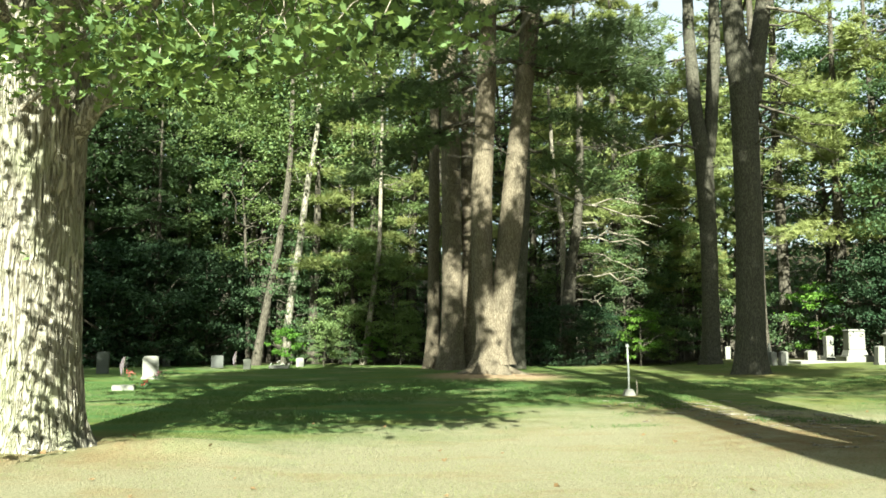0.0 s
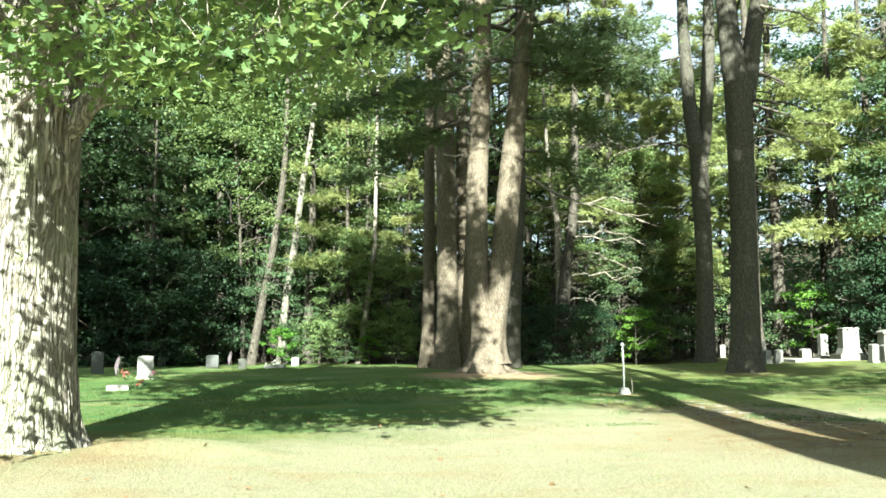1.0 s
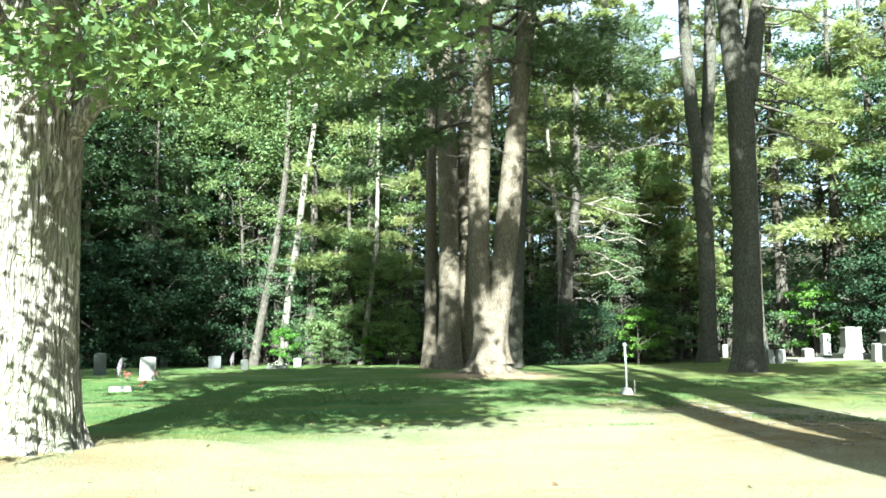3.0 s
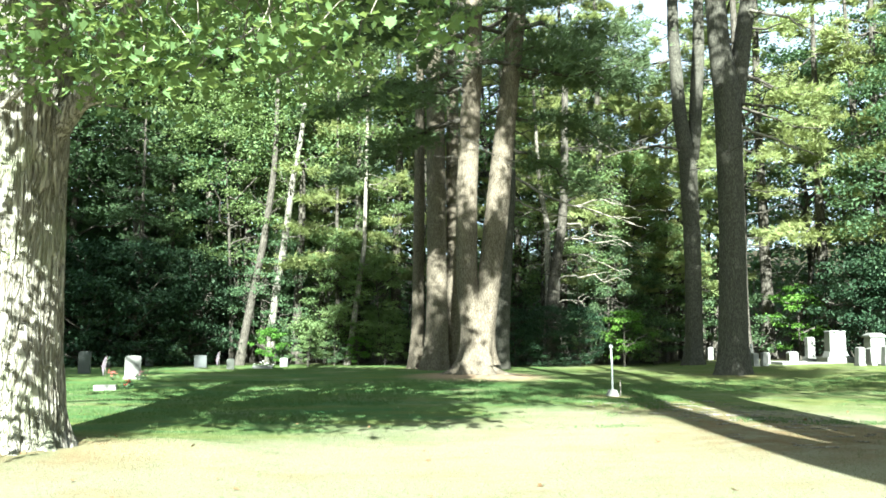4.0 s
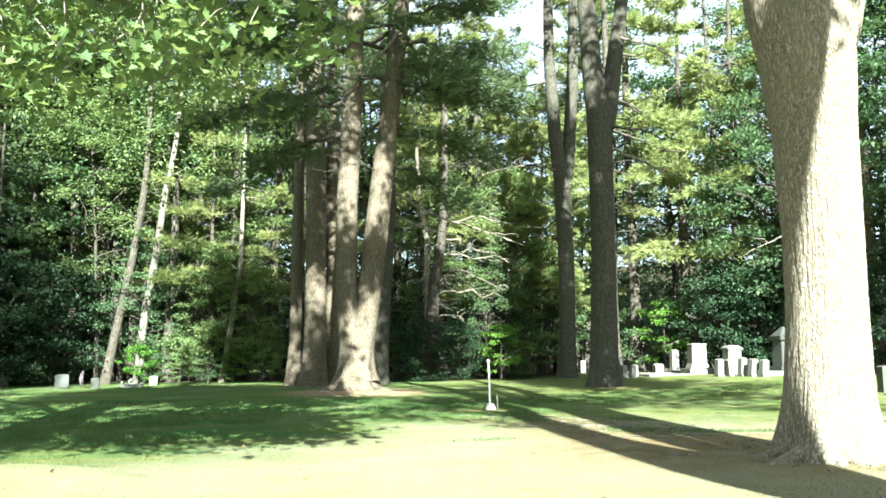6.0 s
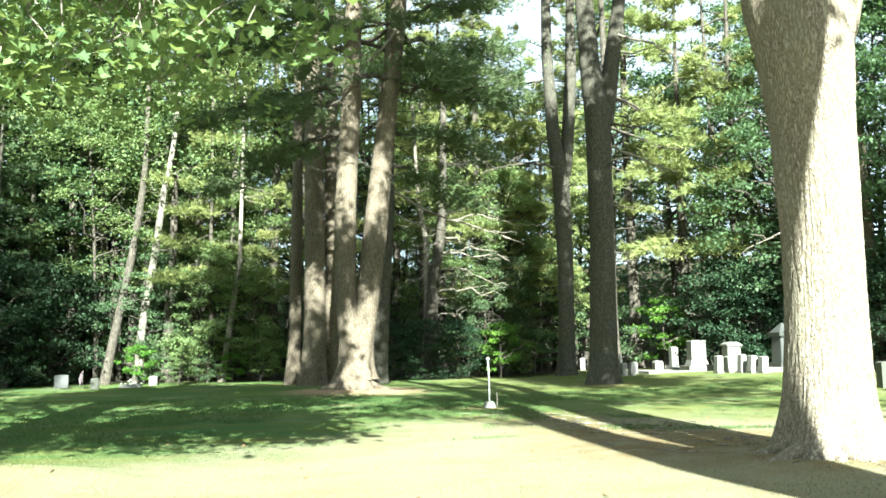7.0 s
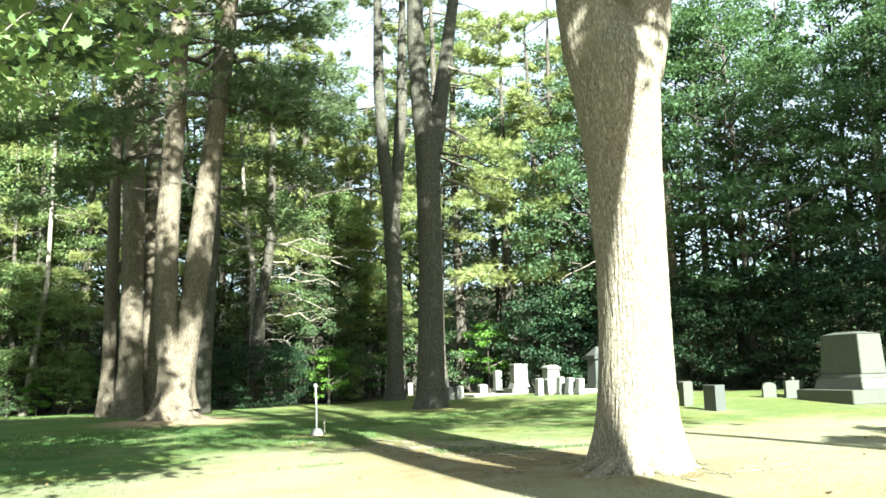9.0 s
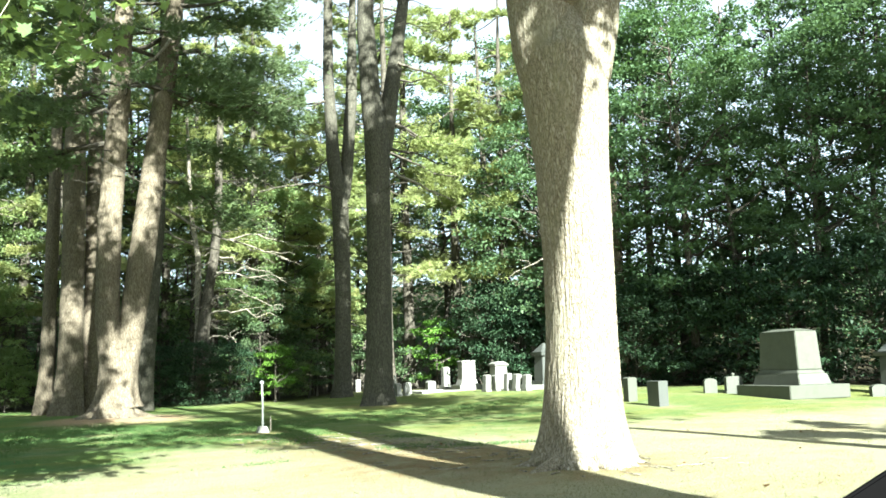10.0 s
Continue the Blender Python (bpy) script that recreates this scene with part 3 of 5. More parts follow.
    # out-of-view leaf clumps added to shade the trunk's right side
    shade = np.concatenate([np.array((0.54, -3.7, 5.9)) + rng.normal(size=(60, 3)) * np.array((0.13, 0.6, 0.6)),
                            np.array((0.72, -3.6, 4.5)) + rng.normal(size=(24, 3)) * np.array((0.12, 0.6, 0.4)),
                            np.array((0.72, -3.7, 3.3)) + rng.normal(size=(22, 3)) * np.array((0.08, 0.5, 0.7))])
    seeds = np.concatenate(seeds + [shade])
    clump_leaves(crown, seeds, np.full(len(seeds), 0.40), 15, 0.105, 0.42, MAPLE)
    hi = []
    while len(hi) < 430:
        p = rng.uniform(-1, 1, 3)
        if 0.1 < p @ p < 1:
            hi.append(p)
    hi = np.array(hi) * np.array([5.4, 6.0, 6.4]) + np.array([0.9, -0.2, 11.2])
    hi = hi[(hi[:, 2] > 5.0 + 0.3 * np.maximum(0, hi[:, 1] + 5))]
    hi = hi[~((hi[:, 1] < -2.2) & (hi[:, 2] < 9.8)) & ~((hi[:, 0] < 1.6) & (hi[:, 1] < -0.6) & (hi[:, 2] < 11.5))]
    # unseen crown clumps added to shade the lawn, the wood and the pines
    front = np.array((3.4, -3.6, 7.6)) + rng.normal(size=(34, 3)) * np.array((1.6, 1.0, 0.8))
    top = rng.uniform(-1, 1, (170, 3))
    top = top[(top ** 2).sum(1) < 1] * np.array([5.6, 4.0, 3.4]) + np.array([-0.6, 0, 22.6])
    top = top[(top[:, 0] > 0.9) | (top[:, 2] > 24.5)]
    side = rng.uniform(-1, 1, (56, 3)) * np.array([2.4, 2.2, 2.8]) + np.array([3.4, 0, 22.8])
    over = rng.uniform(-1, 1, (40, 3)) * np.array([2.2, 0.8, 1.1]) + np.array([3.6, -5.8, 7.5])
    hi = np.concatenate([hi, front[front[:, 2] > 6.2], top, side, over])
    clump_leaves(upper, hi, np.full(len(hi), 1.0), 56, 0.36, 0.7)
    part("twigwork", wood.mesh("twigwork", True), M_DEAD, t)
    part("low_foliage", crown, M_MAPLE_LEAF, t, "bright green lobed maple leaves")
    part("crown", upper, M_MAPLE_LEAF, t)


build_maple()


def build_big_tree():
    x0, y0 = 6.60, 9.85
    t = thing("oak_tree", "massive sunlit tree trunk with grey-brown furrowed bark and forked top", "tree", (x0, y0, gz(x0, y0) - 0.1))
    path = [(0, 0, 0, 0.58), (0.03, 0, 0.8, 0.51), (0.07, 0, 1.9, 0.475), (0.08, 0, 2.8, 0.475), (0.05, 0, 4.3, 0.52), (0.0, 0, 5.3, 0.62), (-0.02, 0, 5.9, 0.62), (-0.02, 0, 6.6, 0.3)]
    part("trunk", trunk_geo(path, 150, 220, 0.42, 6, 0.013, 11.0, 2, 0.42).mesh("trunk", False), M_OAK_BARK, t)
    for k, pts in enumerate((((-0.05, 0.03, 4.7, 0.40), (-0.1, 0.06, 5.3, 0.50), (-0.19, 0.12, 6.0, 0.53), (-0.26, 0.17, 7.2, 0.52), (-1.0, 0.4, 10, 0.42), (-2.1, 0.6, 20, 0.15)),
                             ((0.12, -0.08, 4.7, 0.28), (0.27, -0.17, 5.6, 0.36), (0.37, -0.23, 6.3, 0.38), (0.45, -0.28, 7.2, 0.37), (0.9, -0.2, 10, 0.33), (1.9, 0, 20, 0.13)))):
        part("stem", trunk_geo(pts, 90, 150, 0.0, 5, 0.011, 9.0, 6 + k).mesh("stem", False), M_OAK_BARK, t)
    roots(t, M_OAK_BARK, 0.62, ((203, 0.75, 0.14), (238, 0.4, 0.12), (268, 0.45, 0.14), (305, 0.4, 0.12), (340, 0.45, 0.13), (110, 0.5, 0.13), (165, 0.6, 0.13)))
    knot = Geo()
    knot.tube([(-0.05, -0.25, 6.75), (-0.16, -0.44, 6.78), (-0.22, -0.52, 6.8), (-0.23, -0.53, 6.8)], [0.2, 0.15, 0.11, 0.04], 14)
    part("knot", knot.mesh("knot", True), M_OAK_BARK, t)
    crown = Geo()
    a, b = rng.uniform(-1, 1, (250, 3)), rng.uniform(-1, 1, (520, 3))
    a = a[(a ** 2).sum(1) < 1] * np.array([4.6, 4.0, 4.8]) + np.array([-2.4, 0.1, 23.6])
    wx = a[:, 0] + x0
    # gaps and extra clumps in the unseen crown, set to pattern light on pines
    a = a[~((wx > 0.3) & (wx < 3.4) & (a[:, 2] < 23.4)) & (wx < 6.3)]
    c = np.concatenate([rng.uniform(-1, 1, (n, 3)) * np.array([w, 1.0, h]) + np.array([x - x0, 0.1, z]) for x, z, w, h, n in
                        ((1.9, 16.7, 1.5, 0.8, 18), (1.6, 20.9, 1.3, 0.12, 5), (-0.4, 14.6, 1.1, 2.6, 22), (-0.5, 23.0, 1.1, 2.2, 18), (3.0, 21.8, 0.5, 1.1, 9), (0.4, 17.9, 0.5, 0.3, 4), (0.95, 14.9, 0.25, 0.4, 4), (3.6, 18.6, 0.45, 1.6, 8), (-0.6, 19.7, 0.3, 0.25, 3), (6.0, 20.6, 2.0, 1.0, 16), (12.4, 28.0, 1.6, 1.8, 22), (12.6, 12.0, 3.2, 2.2, 26))])
    b = b[(b ** 2).sum(1) < 1] * np.array([2.6, 5.0, 7.6]) + np.array([5.7, 0.1, 18.5])
    hi = np.concatenate([a, b, c])
    clump_leaves(crown, hi, np.full(len(hi), 0.95), 60, 0.34, 0.7)
    part("crown", crown, M_LEAF, t)


build_big_tree()


def build_road_tree():
    """The tree beside the road, whose long shadow lies on the lawn."""
    x0, y0 = 4.68, 0.4
    t = thing("roadside_tree", "tall forked roadside tree that shades the lawn", "tree", (x0, y0, gz(x0, y0) - 0.1))
    wood, crown = Geo(), Geo()
    for rows, sides in ((((1.05, 0, 0.72), (1.05, 2.0, 0.62), (1.03, 4.0, 0.58), (1.0, 5.2, 0.3)), 20),
                        (((0.9, 3.4, 0.46), (0.45, 4.6, 0.56), (0.2, 5.6, 0.60), (0.14, 6.5, 0.56), (0.02, 7.5, 0.44), (0.0, 10.3, 0.38), (0.42, 11.8, 0.30), (0.62, 15, 0.26), (0.8, 22, 0.1)), 18),
                        (((1.05, 3.6, 0.50), (1.06, 5.2, 0.44), (1.09, 7.2, 0.37), (1.25, 9.0, 0.36), (1.46, 10.6, 0.36), (1.66, 12.0, 0.35), (1.9, 15, 0.28), (2.3, 22, 0.1)), 16)):
        rows = np.array(rows)
        z = np.linspace(rows[0, 1], rows[-1, 1], 40)
        wood.tube(np.stack([np.interp(z, rows[:, 1], rows[:, 0]), 0 * z, z], -1), np.interp(z, rows[:, 1], rows[:, 2]), sides)
    part("trunk", wood.mesh("trunk", True), M_GREY_BARK, t)
    hi = rng.uniform(-1, 1, (160, 3))
    hi = hi[(hi ** 2).sum(1) < 1] * np.array([5.4, 4.4, 5.5]) + np.array([0.2, -0.6, 17.5])
    wx = hi[:, 0] + x0
    # gaps in the unseen crown let sun patches onto the pines
    hi = hi[~((wx > 0.6) & (wx < 3.1) & (hi[:, 2] > 16.6) & (hi[:, 2] < 20.3)) & ~((wx > 1.6) & (wx < 3.2) & (hi[:, 2] > 19) & (hi[:, 2] < 22))]
    hi = np.concatenate([hi, rng.uniform(-1, 1, (26, 3)) * np.array([0.8, 0.5, 0.5]) + np.array([2.2, 0, 12.8])])
    tz = np.concatenate([rng.uniform(9.4, 10, 10), rng.uniform(10, 15.5, 46)])
    tufts = np.stack([rng.choice([-0.5, 0.3], 56) + rng.normal(size=56) * 0.22, rng.normal(size=56) * 0.3, tz], -1)
    clump_leaves(crown, tufts, np.full(56, 0.36), 14, 0.2, 0.9)
    # extra unseen clumps and boughs, added to dapple the lawn with shade
    low = np.concatenate([rng.uniform(-1, 1, (34, 3)) * np.array([2.1, 0.8, 1.6]) + np.array([1.2, 0, 15.4]), rng.uniform(-1, 1, (52, 3)) * np.array([2.1, 0.9, 3.1]) + np.array([-3.1, 0, 13.4])])
    clump_leaves(crown, low, np.full(len(low), 0.5), 30, 0.26, 0.5)
    for end in ((-2.4, 0.1, 12.6), (-3.9, -0.2, 14.2), (-1.8, 0.3, 15.2)):
        part("bough", Geo().tube(bent((0, 0, 9.5 + 0.3 * end[2] - 3), end, 8, 0.08), np.linspace(0.12, 0.03, 8), 8).mesh("bough", True), M_GREY_BARK, t)
    clump_leaves(crown, hi, np.full(len(hi), 0.72), 50, 0.32, 0.7)
    part("crown", crown, M_LEAF, t)


build_road_tree()


def build_shade_trees():
    """Unseen trees added beside the road to shade the wood's edge and the lawn."""
    for x0, y0, top, wide, count, low in ((-18.2, 9.0, 32, 9.0, 780, 5.0), (-32, 12, 31, 7.0, 420, 5.0), (28.5, 2.0, 29, 7.0, 230, 15.0), (42, 0.0, 29, 7.0, 170, 15.0), (25.6, 1.0, 30.5, 5.5, 170, 15.0), (11.4, -1.0, 16.5, 3.6, 30, 12.0), (14.6, -0.4, 7.6, 2.7, 26, 6.7)):
        t = thing("roadside_tree", "unseen leafy tree added to shade the wood and lawn", "tree", (x0, y0, gz(x0, y0) - 0.1), 0, "roadside trees")
        z = np.linspace(0, top * 0.9, 30)
        part("trunk", Geo().tube(np.stack([0.3 * np.sin(z * 0.3), 0.1 * np.sin(z * 0.5), z], -1), np.linspace(top * 0.021, 0.06, 30), 14).mesh("trunk", True), M_GREY_BARK, t)
        hi = rng.uniform(-1, 1, (count * 2, 3))
        hi = hi[(hi ** 2).sum(1) < 1][:count] * np.array([wide, wide * 0.9, (top - low) / 2]) + np.array([0, 0, (top + low) / 2])
        hi = hi[~((hi[:, 0] + x0 > -12.4) & (hi[:, 0] + x0 < 0) & (hi[:, 2] < 17.0))]
        crown = Geo()
        clump_leaves(crown, hi, np.full(len(hi), min(1.2, wide * 0.5, (top - low) * 0.28)), 30, 0.44, 0.7)
        part("crown", crown, M_LEAF, t)


build_shade_trees()


# ---- the stand of large pines on the lawn ----
def lone_pine(label, at, stems, live, reach, twigs=14, keep=0.75, tufts=170, sides=36, flare=0.45, name="pine_tree", group="large pines on the lawn", bark_m=None, limbs=(), boughs=(), rooted=()):
    """A large pine; stems are paths of (x, y, z, r) from its base."""
    t = thing(name, label, "tree", (at[0], at[1], gz(*at) - 0.1), 0, group)
    wood, crown = Geo(), Geo()
    for k, s in enumerate(stems):
        part("trunk" if k == 0 else "stem", trunk_geo(s, sides, 120, flare if s[0][2] < 0.5 else 0.0, 5, 0.02, 5.0, k + int(abs(at[0]) * 7), 0.6).mesh("trunk", True), bark_m or M_PINE_BARK, t)
        ax = axis_of(s)
        pine_branches(wood, crown, max(live, s[0][2] + 1), s[-1][2], reach, 1.0, ax, tufts, (0.30, 0.042), keep, -0.12, 0.22, 14.0)
        dead_twigs(wood, max(7.5, s[0][2]), live + 2, twigs, 2.2, ax)
    if rooted:
        roots(t, M_PINE_BARK, 0.66, rooted)
    for start, end, wide, tufted in boughs:
        pine_bough(wood, crown, start, end, wide, tufted)
    part("branchwork", wood.mesh("branchwork", True), M_GREY_BARK, t)
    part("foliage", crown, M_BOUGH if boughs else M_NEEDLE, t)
    for r, pale, *pts in limbs:
        pts = np.array(pts)
        k = np.linspace(0, len(pts) - 1, 14)
        p = np.stack([np.interp(k, np.arange(len(pts)), pts[:, c]) for c in range(3)], -1)
        p[1:-1] = (p[:-2] + p[1:-1] * 2 + p[2:]) / 4 + rng.normal(size=(12, 3)) * 0.025
        g = Geo().tube(p, np.linspace(r, r * 0.3, 14), 8)
        for q in (4, 6, 8, 9, 11, 12):
            e = p[q] + (p[-1] - p[0]) * rng.uniform(0.12, 0.25) + rng.normal(size=3) * np.array([0.2, 0.4, 0.3])
            g.tube(bent(p[q], e, 5, 0.04), np.linspace(r * 0.35, 0.006, 5), 5)
        part("limb", g.mesh("limb", True), M_DEAD if pale else M_GREY_BARK, t)
    return t


def build_pines():
    lone_pine("huge double-stemmed pine with sun patches on its dark bark", (1.62, 29.9),
              [[(0.08, 0, 0, 0.54), (0.08, 0, 0.8, 0.47), (0.0, 0, 1.8, 0.41), (-0.2, 0, 3.2, 0.375), (-0.22, 0, 6.5, 0.37), (0.0, 0, 11, 0.36), (0.2, 0, 20, 0.22), (0.2, 0, 27, 0.06)],
               [(0.2, 0.05, 0.4, 0.40), (0.36, 0.05, 1.6, 0.40), (0.56, 0.05, 3.0, 0.40), (0.85, 0.05, 5.5, 0.42), (1.15, 0.05, 8.5, 0.38), (1.65, 0.05, 13, 0.34), (2.2, 0.1, 20, 0.2), (2.3, 0.1, 27, 0.05)]],
              10.5, 6.2, 8, 0.5, 430, flare=1.15,
              rooted=((200, 0.9, 0.16), (235, 0.7, 0.15), (275, 0.7, 0.16), (310, 0.9, 0.16), (340, 1.3, 0.17), (10, 1.0, 0.14), (170, 0.9, 0.15)),
              boughs=[((-0.3, 0, 11.2), (-5.6, -0.6, 9.2), 1.1, 46), ((-0.3, 0, 12.6), (-6.6, 0.4, 11.6), 1.2, 46), ((-0.2, 0.1, 9.4), (-5.0, 0.8, 7.2), 0.9, 40), ((-0.2, -0.1, 10.3), (-3.2, -1.6, 9.4), 0.9, 40),
                      ((-0.1, 0, 13.6), (-5.2, -1.4, 13.0), 1.2, 44), ((1.2, 0.2, 9.6), (5.2, 0.6, 8.7), 1.0, 44), ((1.4, 0.1, 11.2), (6.1, -0.5, 10.6), 1.1, 46), ((1.6, 0, 12.8), (6.6, 0.6, 12.6), 1.2, 46),
                      ((1.2, 0, 8.4), (4.4, 1.2, 6.9), 0.9, 36), ((1.7, 0, 14.0), (5.6, -0.8, 14.4), 1.1, 44), ((1.5, 0.1, 11.9), (4.0, -1.8, 11.4), 0.9, 40)],
              limbs=[(0.07, True, (1.9, -0.2, 13.7), (1.25, -0.6, 12.6), (0.6, -0.7, 11.9), (0.15, -0.8, 11.5)), (0.06, True, (-0.25, -0.3, 11.95), (-0.7, -0.5, 11.5), (-1.3, -0.5, 11.4))])
    lone_pine("tall straight pine with a bare dark trunk", (0.36, 36.0),
              [[(0, 0, 0, 0.54), (0.05, 0, 2, 0.47), (0.0, 0, 8, 0.42), (-0.1, 0, 15, 0.34), (-0.1, 0, 27, 0.08)]], 16.0, 4.0, 14, 0.6)
    lone_pine("slender pine close behind the larger trunks", (-0.5, 37.5),
              [[(0, 0, 0, 0.34), (0.05, 0, 2, 0.27), (0.1, 0, 8, 0.24), (0.1, 0, 24, 0.06)]], 16.0, 3.6, 12, 0.6)
    lone_pine("slender pine in the gap of the double trunk", (1.2, 36.5),
              [[(0, 0, 0, 0.42), (0.0, 0, 2, 0.34), (-0.1, 0, 8, 0.3), (-0.15, 0, 25, 0.07)]], 17.0, 3.6, 10, 0.6)
    lone_pine("shade-darkened pine trunk standing behind the double pine", (3.2, 38.0),
              [[(0, 0, 0, 0.5), (0.15, 0, 2, 0.40), (0.5, 0, 8, 0.34), (0.8, 0, 25, 0.07)]], 17.5, 3.8, 14, 0.6, bark_m=M_SHADED_PINE,
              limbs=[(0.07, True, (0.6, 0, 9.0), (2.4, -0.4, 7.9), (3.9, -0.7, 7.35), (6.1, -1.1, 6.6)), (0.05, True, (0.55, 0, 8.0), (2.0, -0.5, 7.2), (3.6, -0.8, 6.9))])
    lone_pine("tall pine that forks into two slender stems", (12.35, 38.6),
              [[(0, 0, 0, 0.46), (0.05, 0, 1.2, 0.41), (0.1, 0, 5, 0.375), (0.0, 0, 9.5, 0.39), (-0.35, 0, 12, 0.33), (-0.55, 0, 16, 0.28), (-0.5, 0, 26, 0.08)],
               [(0.1, 0, 8.8, 0.30), (0.35, 0, 11, 0.31), (0.65, 0, 15, 0.28), (0.9, 0, 25, 0.07)]], 20.5, 3.0, 18, 0.6, bark_m=M_SHADED_PINE,
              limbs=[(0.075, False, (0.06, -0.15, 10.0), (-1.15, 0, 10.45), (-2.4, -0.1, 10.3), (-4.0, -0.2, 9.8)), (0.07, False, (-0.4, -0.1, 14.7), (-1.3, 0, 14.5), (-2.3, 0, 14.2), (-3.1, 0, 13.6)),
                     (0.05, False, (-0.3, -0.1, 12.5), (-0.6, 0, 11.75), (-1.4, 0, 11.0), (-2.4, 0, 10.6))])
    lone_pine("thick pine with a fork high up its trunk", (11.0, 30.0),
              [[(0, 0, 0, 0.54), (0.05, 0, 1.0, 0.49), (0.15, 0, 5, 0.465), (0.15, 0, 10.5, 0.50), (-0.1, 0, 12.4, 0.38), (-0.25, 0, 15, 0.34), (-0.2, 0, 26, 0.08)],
               [(0.45, 0, 10.0, 0.30), (0.62, 0, 11.4, 0.34), (0.95, 0, 13.5, 0.30), (1.5, 0, 17, 0.22), (1.8, 0, 25, 0.06)]], 20.0, 3.2, 18, 0.6, bark_m=M_SHADED_PINE,
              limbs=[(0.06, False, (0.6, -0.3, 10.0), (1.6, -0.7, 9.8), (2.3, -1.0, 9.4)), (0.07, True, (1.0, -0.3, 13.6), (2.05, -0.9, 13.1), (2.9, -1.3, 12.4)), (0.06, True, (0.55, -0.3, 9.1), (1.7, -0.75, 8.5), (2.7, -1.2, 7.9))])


build_pines()


# ---- woods ----
def wood_pine(label, height, live, reach, r, material, tufts, needle, keep, gap=0.8, twigs=16, tilt=0.12, name="pine_tree"):
    t = thing(name, label, "tree", (0, -200, 0), 0, "trees of the wood")
    path = [(0, 0, -0.1, r * 1.25), (0.05, 0.02, 2, r), (-0.1, 0.1, height * 0.5, r * 0.7), (0.1, 0, height, 0.04)]
    wood, crown = Geo(), Geo()
    ax = axis_of(path)
    part("trunk", trunk_geo(path, 14, 30, 0.5, 5).mesh("trunk", True), M_GREY_BARK, t)
    pine_branches(wood, crown, live, height - 0.4, reach, gap, ax, tufts, needle, keep, tilt)
    dead_twigs(wood, 2.0, live + 2, twigs, 2.4, ax)
    part("branchwork", wood.mesh("branchwork", True), M_GREY_BARK, t)
    part("foliage", crown, material, t)
    return t


def wood_broadleaf(label, height, low, reach, r, bark_m, leaf_m, clumps, per, size, lean=(0, 0), name="broadleaf_tree", group="trees of the wood"):
    t = thing(name, label, "tree", (0, -200, 0), 0, group)
    path = np.array([(0, 0, -0.1, r * 1.2), (lean[0] * 0.1, lean[1] * 0.1, height * 0.2, r * 0.9), (lean[0] * 0.4, lean[1] * 0.4, height * 0.5, r * 0.65), (lean[0], lean[1], height * 0.92, 0.03)])
    part("trunk", trunk_geo(path, 14, 30, 0.4, 5).mesh("trunk", True), bark_m, t)
    ax = axis_of(path)
    wood, crown = Geo(), Geo()
    cs, rs = [], []
    for k in range(clumps):
        f = rng.random() ** 0.8
        z = low + (height - low) * f
        prof = math.sin(math.pi * min(0.97, 0.18 + 0.78 * f)) ** 0.7
        a, d = rng.uniform(0, 2 * np.pi), reach * prof * math.sqrt(rng.uniform(0.12, 1.0))
        s = np.array(ax(max(low * 0.7, z - d * 0.5)))
        e = np.array(ax(z)) + np.array([math.cos(a) * d, math.sin(a) * d, 0])
        cs.append(e)
        rs.append(rng.uniform(0.6, 1.25) * reach / 4)
        if k % 3 == 0:
            wood.tube(bent(s, e, 5, 0.08 * d), np.linspace(0.022 * d + 0.012, 0.008, 5), 4)
    clump_leaves(crown, np.array(cs), np.array(rs) * 1.0, per, size, 0.34, SMALL)
    part("branchwork", wood.mesh("branchwork", True), bark_m, t)
    part("foliage", crown, leaf_m, t)
    return t


